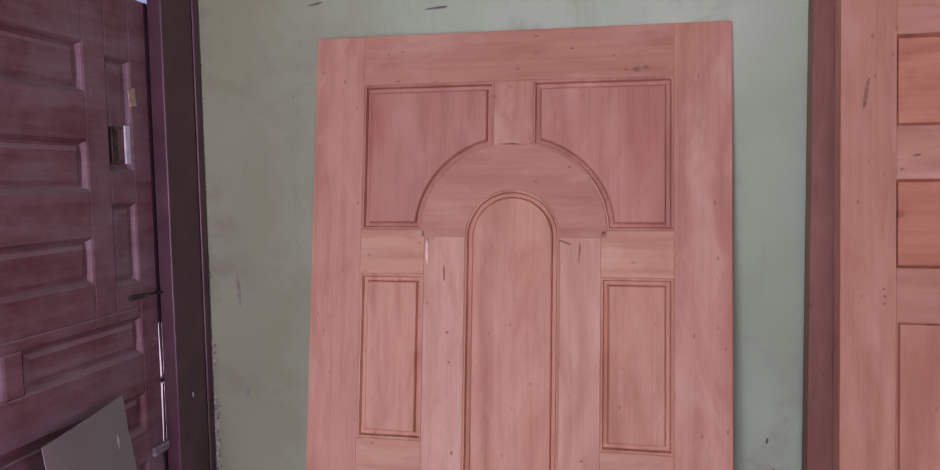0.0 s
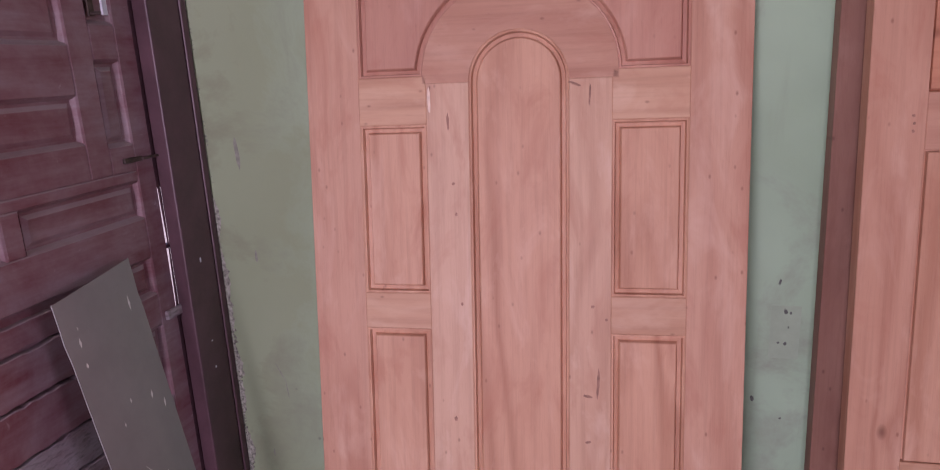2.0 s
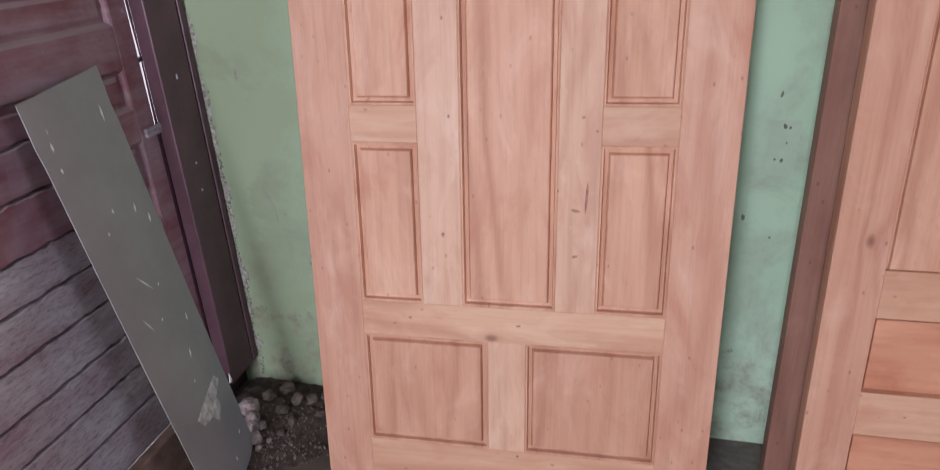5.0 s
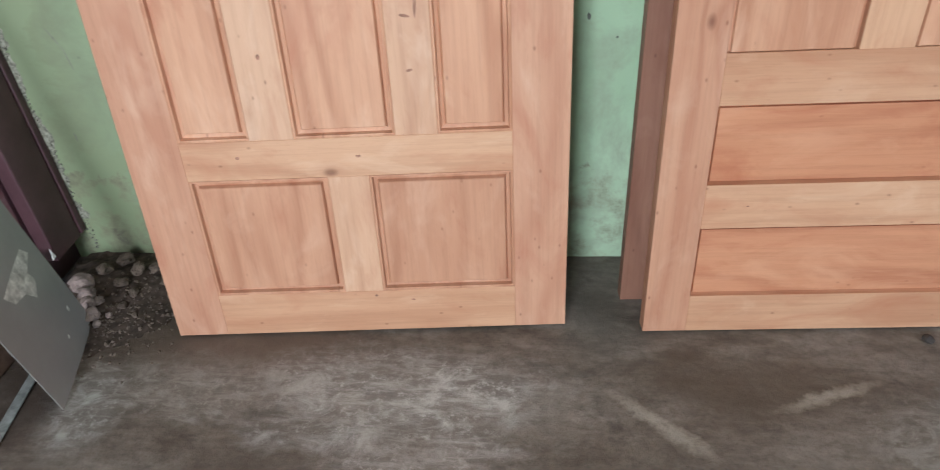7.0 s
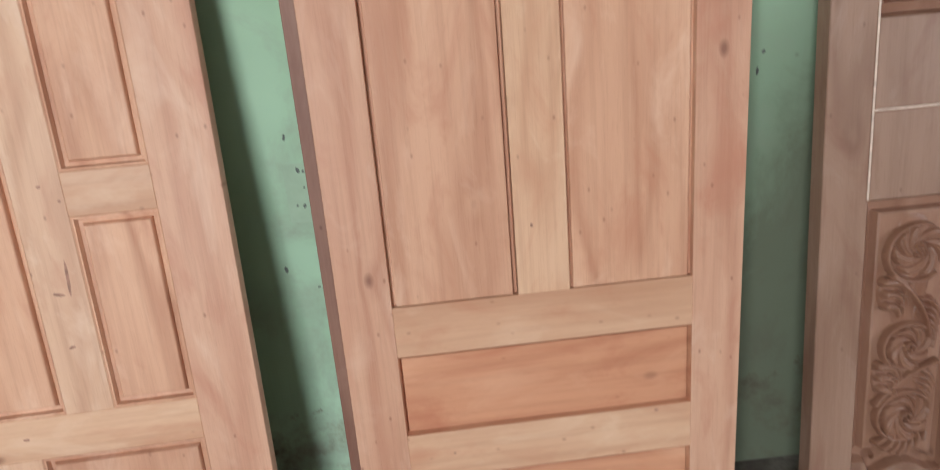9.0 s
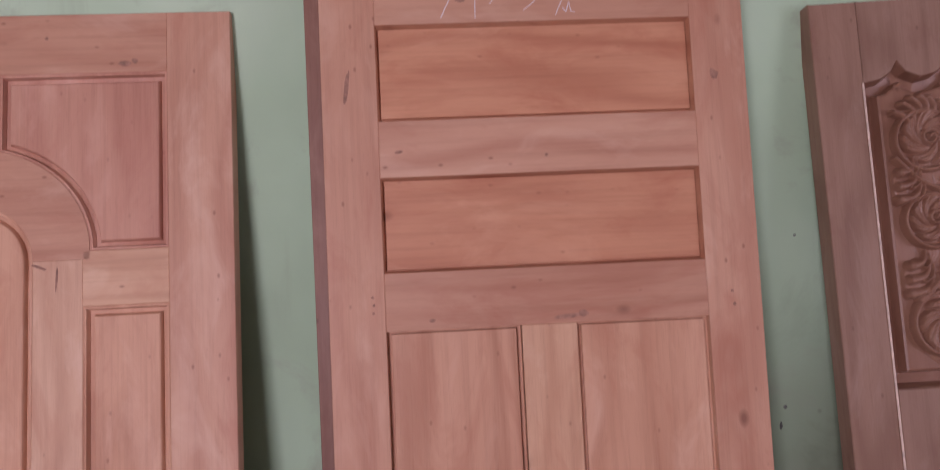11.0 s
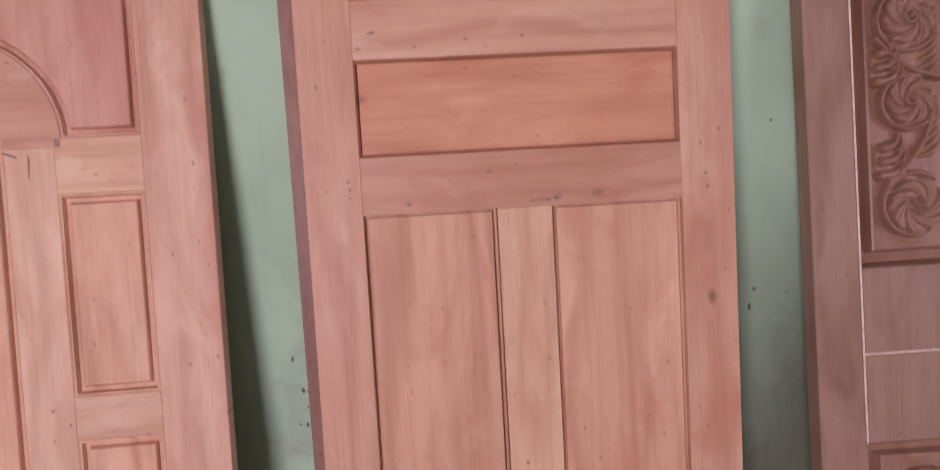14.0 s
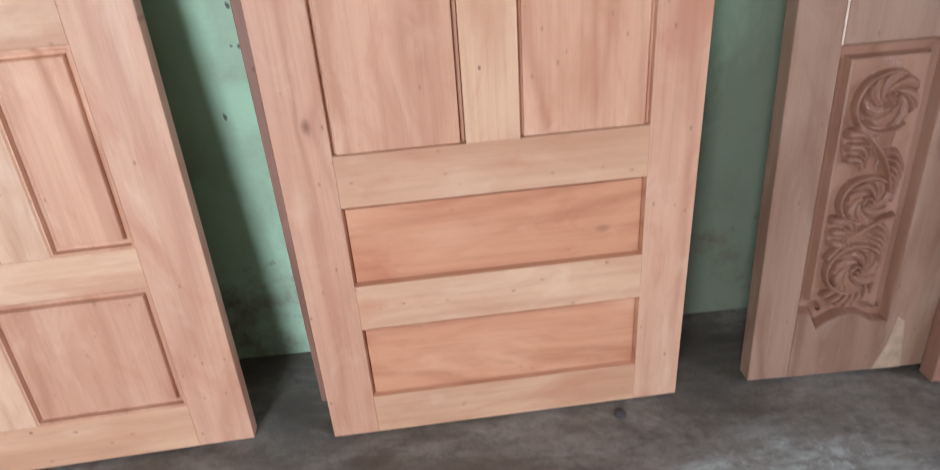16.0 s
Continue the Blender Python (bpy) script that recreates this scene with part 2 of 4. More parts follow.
def concrete():
    m, n, l, b = material("worn concrete")
    v = coords(n, l, shuffle=False)
    big = grain_noise(n, l, v, (2.4, 4.6, 1), 1.0, 9.0, 0.68, 0.4)
    grit = grain_noise(n, l, v, (30, 34, 1), 1.0, 8.0, 0.78)
    turned = n.new("ShaderNodeMapping")
    turned.inputs["Rotation"].default_value = (0, 0, radians(3))
    l.new(v, turned.inputs[0])
    sweep = grain_noise(n, l, turned.outputs[0], (8.0, 36, 1), 1.0, 8.0, 0.72, 0.3)
    c = ramp(n, l, big, [(0.36, (0.100, 0.076, 0.060)), (0.50, (0.185, 0.152, 0.128)), (0.66, (0.29, 0.255, 0.225))])
    c = mix(n, l, 0.5, c, ramp(n, l, sweep, [(0.36, (0.48, 0.45, 0.43)), (0.58, (1, 1, 1))]), "MULTIPLY")
    c = mix(n, l, 0.6, c, ramp(n, l, grit, [(0.36, (0.48, 0.45, 0.43)), (0.56, (1, 1, 1))]), "MULTIPLY")
    flecks = calc(n, l, "MAXIMUM", ramp(n, l, sweep, [(0.48, (0, 0, 0)), (0.66, (0.9, 0.9, 0.9))]), ramp(n, l, grit, [(0.52, (0, 0, 0)), (0.62, (1, 1, 1))]))

    blots = grain_noise(n, l, v, (9, 13, 1), 1.0, 9.0, 0.72, 0.5)
    flecks = calc(n, l, "MAXIMUM", flecks, ramp(n, l, blots, [(0.50, (0, 0, 0)), (0.62, (1, 1, 1))]))
    c = mix(n, l, ramp(n, l, blots, [(0.30, (0.7, 0.7, 0.7)), (0.46, (0, 0, 0))]), c, (0.055, 0.045, 0.038))

    def zone(x, y, rx, ry, most, wild=1.5):
        """Soft ragged oval on the floor."""
        off = add(n, "ShaderNodeVectorMath", operation="SUBTRACT")
        l.new(v, off.inputs[0])
        off.inputs[1].default_value = (x, y, 0)
        fit_in = add(n, "ShaderNodeVectorMath", operation="MULTIPLY")
        l.new(off.outputs[0], fit_in.inputs[0])
        fit_in.inputs[1].default_value = (1 / rx, 1 / ry, 0)
        far = add(n, "ShaderNodeVectorMath", operation="LENGTH")
        l.new(fit_in.outputs[0], far.inputs[0])
        d = calc(n, l, "MULTIPLY_ADD", calc(n, l, "SUBTRACT", big, 0.5), wild * 2, far.outputs["Value"])
        return ramp(n, l, d, [(0.35, (most,) * 3), (1.15, (0, 0, 0))])

    # trodden brown earth in the corner and along the foot of the wall
    for x, y, rx, ry, most, colour in ((-0.28, -0.30, 0.42, 0.46, 0.92, (0.070, 0.050, 0.040)), (0.15, -0.36, 0.40, 0.13, 0.65, (0.15, 0.105, 0.082)), (1.08, -0.20, 0.16, 0.30, 0.7, (0.12, 0.105, 0.092)), (2.10, -0.18, 0.30, 0.24, 0.8, (0.085, 0.066, 0.052)), (1.35, -0.47, 0.36, 0.15, 0.6, (0.10, 0.075, 0.055)), (0.42, -0.86, 0.50, 0.20, 0.55, (0.105, 0.082, 0.072))):
        c = mix(n, l, zone(x, y, rx, ry, most), c, colour)
    # pale cement scuffs, broken up by the sweep of the trowel
    for x, y, rx, ry, most, colour in ((0.62, -0.52, 0.50, 0.17, 1.0, (0.56, 0.545, 0.525)), (0.10, -0.50, 0.34, 0.12, 0.75, (0.42, 0.385, 0.35)), (0.66, -0.74, 0.26, 0.13, 0.95, (0.52, 0.47, 0.45)), (-0.13, -0.60, 0.10, 0.14, 0.95, (0.46, 0.45, 0.43)), (2.18, -0.58, 0.40, 0.20, 1.0, (0.50, 0.51, 0.50)), (2.0, -0.85, 0.6, 0.2, 0.8, (0.42, 0.41, 0.39)), (1.78, -0.62, 0.30, 0.14, 0.6, (0.40, 0.38, 0.35)), (1.30, -0.90, 0.5, 0.25, 0.5, (0.36, 0.34, 0.31))):
        z = zone(x, y, rx, ry, most, 1.2)
        c = mix(n, l, calc(n, l, "MULTIPLY", z, calc(n, l, "MULTIPLY_ADD", flecks, 0.66, 0.24)), c, colour)
    # pale ridges of cement, each along a line from p to q
    tc = n.new("ShaderNodeTexCoord")
    pos = add(n, "ShaderNodeVectorMath", operation="ADD")
    l.new(tc.outputs["Object"], pos.inputs[0])
    wob = add(n, "ShaderNodeVectorMath", operation="SCALE", Scale=0.10)
    wn2 = add(n, "ShaderNodeTexNoise", Scale=7.0, Detail=6.0, Roughness=0.7)
    l.new(v, wn2.inputs["Vector"])
    l.new(wn2.outputs["Color"], wob.inputs[0])
    l.new(wob.outputs[0], pos.inputs[1])
    for p, q, width in (((1.05, -0.47), (1.30, -0.69), 0.026), ((1.42, -0.545), (1.70, -0.455), 0.022), ((2.02, -0.52), (2.16, -0.80), 0.018)):
        p3, q3 = Vector((p[0] + 0.05, p[1] + 0.05, 0.05)), Vector((q[0] + 0.05, q[1] + 0.05, 0.05))
        along, mid = (q3 - p3), (p3 + q3) / 2
        half = along.length / 2
        along.normalize()
        rel = add(n, "ShaderNodeVectorMath", operation="SUBTRACT")
        l.new(pos.outputs[0], rel.inputs[0])
        rel.inputs[1].default_value = mid
        ends = []
        for axis, reach in ((along, half), (Vector((-along.y, along.x, 0)), width)):
            dot = add(n, "ShaderNodeVectorMath", operation="DOT_PRODUCT")
            l.new(rel.outputs[0], dot.inputs[0])
            dot.inputs[1].default_value = axis / reach
            ends.append(calc(n, l, "MULTIPLY", dot.outputs["Value"], dot.outputs["Value"]))
        k = ramp(n, l, calc(n, l, "ADD", *ends), [(0.1, (0.62, 0.62, 0.62)), (0.95, (0, 0, 0))])
        k2 = mix(n, l, 1.0, k, ramp(n, l, grit, [(0.35, (0.35, 0.35, 0.35)), (0.52, (1, 1, 1))]), "MULTIPLY")
        c = mix(n, l, k2, c, (0.44, 0.40, 0.34))
    l.new(c, b.inputs["Base Color"])
    l.new(ramp(n, l, big, [(0.35, (0.55, 0.55, 0.55)), (0.65, (0.8, 0.8, 0.8))]), b.inputs["Roughness"])
    bump = add(n, "ShaderNodeBump", Strength=0.6, Distance=0.006)
    l.new(grit, bump.inputs["Height"])
    l.new(bump.outputs[0], b.inputs["Normal"])
    return m


def maroon():
    m, n, l, b = material("dusty maroon paint")
    v = coords(n, l, shuffle=False)
    big = add(n, "ShaderNodeTexNoise", Scale=4.0, Detail=7.0, Roughness=0.7, Distortion=0.3)
    l.new(v, big.inputs["Vector"])
    drag = grain_noise(n, l, v, (3.0, 3.0, 26.0), 1.0, 6.0, 0.7)
    both = calc(n, l, "MULTIPLY_ADD", drag, 0.4, calc(n, l, "MULTIPLY", big.outputs[0], 0.6))
    dust = ramp(n, l, both, [(0.40, (0, 0, 0)), (0.66, (0.85, 0.85, 0.85))])
    c = mix(n, l, dust, (0.17, 0.047, 0.057), (0.33, 0.255, 0.275))
    # dust lying on ledges and rubbed edges
    geo = n.new("ShaderNodeNewGeometry")
    up = n.new("ShaderNodeSeparateXYZ")
    l.new(geo.outputs["Normal"], up.inputs[0])
    c = mix(n, l, ramp(n, l, up.outputs[2], [(0.15, (0, 0, 0)), (0.5, (0.42, 0.42, 0.42))]), c, (0.43, 0.38, 0.39))
    scuff = grain_noise(n, l, v, (30, 30, 30), 1.0, 8.0, 0.75, 0.3)
    c = mix(n, l, ramp(n, l, scuff, [(0.63, (0, 0, 0)), (0.72, (0.6, 0.6, 0.6))]), c, (0.46, 0.40, 0.41))
    l.new(c, b.inputs["Base Color"])
    b.inputs["Roughness"].default_value = 0.5
    bump = add(n, "ShaderNodeBump", Strength=0.3, Distance=0.003)
    l.new(big.outputs[0], bump.inputs["Height"])
    l.new(bump.outputs[0], b.inputs["Normal"])
    return m


def plain(name, colour, rough=0.6, metal=0.0, scale=30.0, vary=0.25):
    m, n, l, b = material(name)
    v = coords(n, l)
    no = add(n, "ShaderNodeTexNoise", Scale=scale, Detail=5.0, Roughness=0.65)
    l.new(v, no.inputs["Vector"])
    lo = tuple(c * (1 - vary) for c in colour)
    hi = tuple(min(1, c * (1 + vary)) for c in colour)
    l.new(ramp(n, l, no.outputs[0], [(0.3, lo), (0.7, hi)]), b.inputs["Base Color"])
    b.inputs["Roughness"].default_value, b.inputs["Metallic"].default_value = rough, metal
    bump = add(n, "ShaderNodeBump", Strength=0.2, Distance=0.002)
    l.new(no.outputs[0], bump.inputs["Height"])
    l.new(bump.outputs[0], b.inputs["Normal"])
    return m


def old_plank():
    """Grey weathered boards with remains of maroon paint and pale scrapes."""
    m, n, l, b = material("greyed maroon plank")
    v = coords(n, l, (1.0, 1.0, 3.2), shuffle=False)
    big = add(n, "ShaderNodeTexNoise", Scale=4.0, Detail=6.0, Roughness=0.65)
    l.new(v, big.inputs["Vector"])
    fine = add(n, "ShaderNodeTexNoise", Scale=38.0, Detail=6.0, Roughness=0.7)
    l.new(v, fine.inputs["Vector"])
    c = ramp(n, l, big.outputs[0], [(0.30, (0.22, 0.10, 0.115)), (0.40, (0.28, 0.205, 0.22)), (0.56, (0.36, 0.315, 0.325)), (0.74, (0.50, 0.475, 0.48))])
    c = mix(n, l, 0.7, c, ramp(n, l, fine.outputs[0], [(0.34, (0.35, 0.32, 0.32)), (0.52, (1, 1, 1))]), "MULTIPLY")
    c = mix(n, l, ramp(n, l, fine.outputs[0], [(0.66, (0, 0, 0)), (0.74, (0.7, 0.7, 0.7))]), c, (0.52, 0.51, 0.52))
    l.new(c, b.inputs["Base Color"])
    b.inputs["Roughness"].default_value = 0.7
    bump = add(n, "ShaderNodeBump", Strength=0.4, Distance=0.003)
    l.new(fine.outputs[0], bump.inputs["Height"])
    l.new(bump.outputs[0], b.inputs["Normal"])
    return m


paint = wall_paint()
floor_mat = concrete()
maroon_mat = maroon()
frame_mat = plain("dark maroon frame paint", (0.095, 0.046, 0.056), 0.45, scale=12)
plank_mat = old_plank()
sheet_mat = plain("dull grey metal sheet", (0.295, 0.288, 0.284), 0.30, 0.10, scale=5, vary=0.12)
scratch_mat = plain("bare bright scratch", (0.75, 0.75, 0.72), 0.5, 0.0)
chalk_mat = plain("white chalk", (0.66, 0.60, 0.62), 0.9, scale=200, vary=0.15)
rubble_mat = plain("crumbled mortar", (0.13, 0.098, 0.078), 0.9, scale=40, vary=0.5)
bare_mat = plain("unpainted grey plaster", (0.46, 0.445, 0.41), 0.85, scale=4)
plaster_mat = plain("grey plaster ceiling", (0.48, 0.47, 0.44), 0.8, scale=3)


# ---------------------------------------------------------------- mesh helpers
def mesh_ob(name, bm, mat):
    bmesh.ops.recalc_face_normals(bm, faces=bm.faces[:])
    me = bpy.data.meshes.new(name)
    bm.to_mesh(me)
    bm.free()
    me.materials.append(mat)
    return new(name, me)


def part(name, bm, mat, parent, label=""):
    ob = mesh_ob(name, bm, mat)
    ob.parent = parent
    return tagged(ob, label) if label else ob


def box(x0, x1, y0, y1, z0, z1, bevel=0.0, bm=None):
    bm = bm or bmesh.new()
    made = bmesh.ops.create_cube(bm, size=1.0, matrix=Matrix.LocRotScale(((x0 + x1) / 2, (y0 + y1) / 2, (z0 + z1) / 2), None, (x1 - x0, y1 - y0, z1 - z0)))
    if bevel:
        edges = {e for v in made["verts"] for e in v.link_edges}
        bmesh.ops.bevel(bm, geom=list(edges), offset=bevel, segments=2, profile=0.5, affect="EDGES")
    return bm


def inset(poly, d):
    """A closed outline moved inwards by d (counter-clockwise in x, z)."""
    out, k = [], len(poly)
    for i in range(k):
        a, b, c = (Vector(poly[j % k]) for j in (i - 1, i, i + 1))
        e1, e2 = (b - a).normalized(), (c - b).normalized()
        n1, n2 = Vector((-e1.y, e1.x)), Vector((-e2.y, e2.x))
        q = n1 + n2
        q = q / max(q.length_squared, 0.4) * 2
        out.append(b + q * d)
    return out


def profile_panel(poly, steps, back):
    """A panel whose rim follows steps of (inset, depth) from the outline to its field."""
    bm = bmesh.new()
    loops = []
    for d, y in steps:
        loops.append([bm.verts.new((p[0], y, p[1])) for p in (inset(poly, d) if d else poly)])
    loops.insert(0, [bm.verts.new((p[0], back, p[1])) for p in poly])
    k = len(poly)
    for a, b in zip(loops, loops[1:]):
        for i in range(k):
            bm.faces.new((a[i], a[(i + 1) % k], b[(i + 1) % k], b[i]))
    bm.faces.new(loops[-1])
    bm.faces.new(list(reversed(loops[0])))
    return bm


def board(poly, y0, y1, chamfer=0.0012):
    """A flat board of any outline, front at y0, back at y1, its front edges eased."""
    return profile_panel(poly, [(0, y0 + chamfer), (chamfer, y0)], y1)


def rect(u0, u1, v0, v1):
    return [(u0, v0), (u1, v0), (u1, v1), (u0, v1)]


def thing(name, m, label, category, group=""):
    e = new(name)
    e.empty_display_size = 0.1
    e.matrix_world = m
    return tagged(e, label, category, group)


def mirrored(top):
    """Turns a thing built with x away from the corner so that its face looks into the room."""
    for o in top.children_recursive:
        o.data.transform(Matrix.Diagonal((-1, 1, 1, 1)))
        o.data.flip_normals()
    return top


def setting(name, bm, mat, label=""):
    return tagged(mesh_ob(name, bm, mat), label, "", "", "structure")


# ---------------------------------------------------------------- the room
XL, XR, YB, HT = -0.40, 4.6, -3.7, 3.0
bm = bmesh.new()
bmesh.ops.create_grid(bm, x_segments=120, y_segments=100, size=1.0, matrix=Matrix.LocRotScale(((XL + XR) / 2, YB / 2 - 0.2, 0), None, ((XR - XL) / 2 + 0.6, -YB / 2 + 0.6, 1)))
for v in bm.verts:
    v.co.z = 0.004 * (noise.noise((v.co.x * 2.3, v.co.y * 2.3, 0.0)) - 0.6) + 0.0015 * noise.noise((v.co.x * 11, v.co.y * 11, 3.0))
setting("floor", bm, floor_mat, "worn dark concrete floor with pale scuffs")
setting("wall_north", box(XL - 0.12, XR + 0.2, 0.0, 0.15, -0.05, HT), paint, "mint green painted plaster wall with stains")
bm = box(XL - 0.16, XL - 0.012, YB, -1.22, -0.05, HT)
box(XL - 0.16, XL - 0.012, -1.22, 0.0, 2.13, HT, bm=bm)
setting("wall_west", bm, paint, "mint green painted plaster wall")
bm = box(XR, XR + 0.15, YB, -2.9, -0.05, HT)
box(XR, XR + 0.15, -1.5, 0, -0.05, HT, bm=bm)
box(XR, XR + 0.15, -2.9, -1.5, -0.05, 0.9, bm=bm)
box(XR, XR + 0.15, -2.9, -1.5, 2.2, HT, bm=bm)
setting("wall_east", bm, bare_mat, "bare grey plaster wall with a window opening")
bm = box(0.70, XR + 0.15, YB - 0.15, YB, -0.05, HT)
box(XL - 0.16, 0.70, YB - 0.15, YB, 2.35, HT, bm=bm)
setting("wall_south", bm, bare_mat, "bare grey plaster wall with an open doorway")
setting("ceiling", box(XL - 0.15, XR + 0.15, YB - 0.15, 0.15, HT, HT + 0.1), plaster_mat, "plain grey ceiling")
bm = bmesh.new()
bmesh.ops.create_grid(bm, x_segments=1, y_segments=1, size=400, matrix=Matrix.Translation((0, 0, -0.06)))
setting("ground", bm, plain("pale dusty earth", (0.52, 0.48, 0.42), 0.9, scale=2, vary=0.15), "pale dusty earth outside")


# ---------------------------------------------------------------- arched panel door
TH = 0.038
MOULD = [(0.0, 0.0012), (0.0025, 0.0032), (0.0055, 0.0030), (0.0080, 0.0145), (0.0160, 0.0160), (0.0195, 0.0060), (0.0215, 0.0045)]


def ellipse(cx, cz, rx, rz, a0, a1, k):
    return [(cx + rx * math.cos(radians(a0 + (a1 - a0) * i / k)), cz + rz * math.sin(radians(a0 + (a1 - a0) * i / k))) for i in range(k + 1)]


def arched_door(m):
    W, H = 0.987, 1.979
    d = thing("panel_door", m, "unpainted pinkish wooden door with an arched centre panel leaning on the wall", "door")
    L, R, CX = 0.126, 0.862, 0.495
    ci, ri = 1.487, 0.112
    co, rx, rz = 1.503, 0.218, 0.206
    il, ir = CX - ri, CX + ri
    ml, mr = 0.285, 0.700
    hm = 0.046
    zt = co + rz * math.sqrt(1 - (hm / rx) ** 2)
    for u0, u1 in ((0, L), (R, W)):
        part("stile", board(rect(u0, u1, 0, H), 0, TH), wood_stile, d)
    part("top_rail", board(rect(L, R, 1.858, H), 0, TH), wood_stile_h, d)
    part("lock_rail", board(rect(L, R, 0.427, 0.519), 0, TH), wood_rail, d)
    part("bottom_rail", board(rect(L, R, 0, 0.118), 0, TH), wood_rail, d)
    part("muntin", board(rect(0.445, 0.538, 0.118, 0.427), 0, TH), wood_pale_up, d)
    part("muntin", board(rect(CX - hm, CX + hm, zt, 1.858), 0, TH), wood_stile, d)
    for u0, u1 in ((ml, il), (ir, mr)):
        part("inner_stile", board(rect(u0, u1, 0.519, ci), 0, TH), wood_pale_up, d, "pale wooden inner stile with knots")
    for u0, u1 in ((L, ml), (mr, R)):
        for v0, v1 in ((0.918, 1.003), (1.396, co)):
            part("cross_rail", board(rect(u0, u1, v0, v1), 0, TH), wood_rail, d)
    k = 36
    bm = bmesh.new()
    outer, inner = ellipse(CX, co, rx, rz, 0, 180, k), ellipse(CX, ci, ri, ri, 0, 180, k)
    outer[0], outer[-1] = (CX + rx, ci), (CX - rx, ci)
    fr = [[bm.verts.new((p[0], y, p[1])) for p in line] for line, y in ((outer, 0.0), (inner, 0.0), (inner, TH), (outer, TH))]
    for a, b in zip(fr, fr[1:] + fr[:1]):
        for i in range(k):
            bm.faces.new((a[i], a[i + 1], b[i + 1], b[i]))
    for i in (0, k):
        bm.faces.new([f[i] for f in fr])
    part("arched_rail", bm, wood_stile_h, d, "curved pink wooden rail")
    a_end = 180 - math.degrees(math.acos(hm / rx))
    left = [(L, co)] + ellipse(CX, co, rx, rz, 180, a_end, 14) + [(CX - hm, 1.858), (L, 1.858)]
    right = [(R, co), (R, 1.858), (CX + hm, 1.858)] + ellipse(CX, co, rx, rz, 180 - a_end, 0, 14)
    centre = [(il, 0.519), (ir, 0.519)] + ellipse(CX, ci, ri, ri, 0, 180, 24)
    for poly in (left, right):
        part("panel", profile_panel(poly, MOULD, TH - 0.006), wood_panel_pink, d)
    part("arched_panel", profile_panel(centre, MOULD, TH - 0.006), wood_panel, d, "tall arched wooden centre panel")
    for u0, u1 in ((L, ml), (mr, R)):
        for v0, v1 in ((0.519, 0.918), (1.003, 1.396)):
            part("panel", profile_panel(rect(u0, u1, v0, v1), MOULD, TH - 0.006), wood_panel, d)
    for u0, u1 in ((L, 0.445), (0.538, R)):
        part("panel", profile_panel(rect(u0, u1, 0.118, 0.427), MOULD, TH - 0.006), wood_panel, d)
    return d


wood_stile_h = wood("pink wood crosswise", "x", *PINK)
wood_panel_pink = wood("pink panel wood", "z", *((0.60, 0.34, 0.245), (0.54, 0.285, 0.20), (0.44, 0.20, 0.14)), knots=0.3)
arch_door = arched_door(pose(0.0, -0.338, 0.005, -7.85, 0, 3.08))


# ---------------------------------------------------------------- six-panel doors
SUNK = [(0.0, 0.001), (0.0006, 0.006), (0.0045, 0.017), (0.0055, 0.017), (0.0065, 0.0085)]
GROOVED = [(0.0, 0.001), (0.0005, 0.014), (0.0085, 0.0145), (0.0090, 0.0055), (0.0100, 0.0045)]


def flat_door(m, label, front=True):
    W, H = 0.819, 2.007
    d = thing("panel_door", m, label, "door")
    L, R = 0.104, 0.714
    for u0, u1 in ((0, L), (R, W)):
        part("stile", board(rect(u0, u1, 0, H), 0, TH), wood_stile if front else wood_brown, d)
    for v0, v1 in ((0, 0.105), (0.291, 0.40), (0.58, 0.688), (1.325, 1.433), (1.612, 1.72), (1.905, H)):
        part("rail", board(rect(L, R, v0, v1), 0, TH), wood_rail if v1 < 1.3 else wood_stile_h, d)
    part("muntin", board(rect(0.356, 0.461, 0.687, 1.325), 0, TH), wood_rail_up, d)
    for v0, v1 in ((0.105, 0.291), (0.40, 0.58), (1.433, 1.612), (1.72, 1.905)):
        part("panel", profile_panel(rect(L, R, v0, v1), SUNK, TH - 0.008), wood_panel_h, d, "orange wooden panel with swirling grain")
    for u0, u1 in ((L, 0.355), (0.460, R)):
        part("panel", profile_panel(rect(u0, u1, 0.680, 1.329), GROOVED, TH - 0.008), wood_panel, d)
    return d


front_door = flat_door(pose(1.175, -0.308, 0.004, -5.80, 0, 1.79), "unpainted wooden six-panel door with chalk writing leaning on another door")
flat_door(pose(1.134, -0.191, 0.003, -3.9, 0, 1.79), "brown wooden door leaning on the wall behind another door", False)


# ---------------------------------------------------------------- carved doors
def ridge(bm, path, w0, w1, h0, h1, base=0.0, sides=5):
    """A half-round ridge along a path in x, z that stands out towards -y; width and height run from the first value to the second."""
    k, rings = len(path), []
    for i, p in enumerate(path):
        a, b = Vector(path[max(i - 1, 0)]), Vector(path[min(i + 1, k - 1)])
        t = (b - a).normalized() if (b - a).length > 1e-9 else Vector((1, 0))
        n = Vector((-t.y, t.x))
        f = i / (k - 1)
        w, h = w0 + (w1 - w0) * f, h0 + (h1 - h0) * f
        rings.append([bm.verts.new((p[0] + n.x * w * math.cos(math.pi * j / sides), base - h * math.sin(math.pi * j / sides), p[1] + n.y * w * math.cos(math.pi * j / sides))) for j in range(sides + 1)])
    for a, b in zip(rings, rings[1:]):
        for j in range(sides):
            bm.faces.new((a[j], a[j + 1], b[j + 1], b[j]))
    for r in (rings[0], rings[-1]):
        bm.faces.new(r)


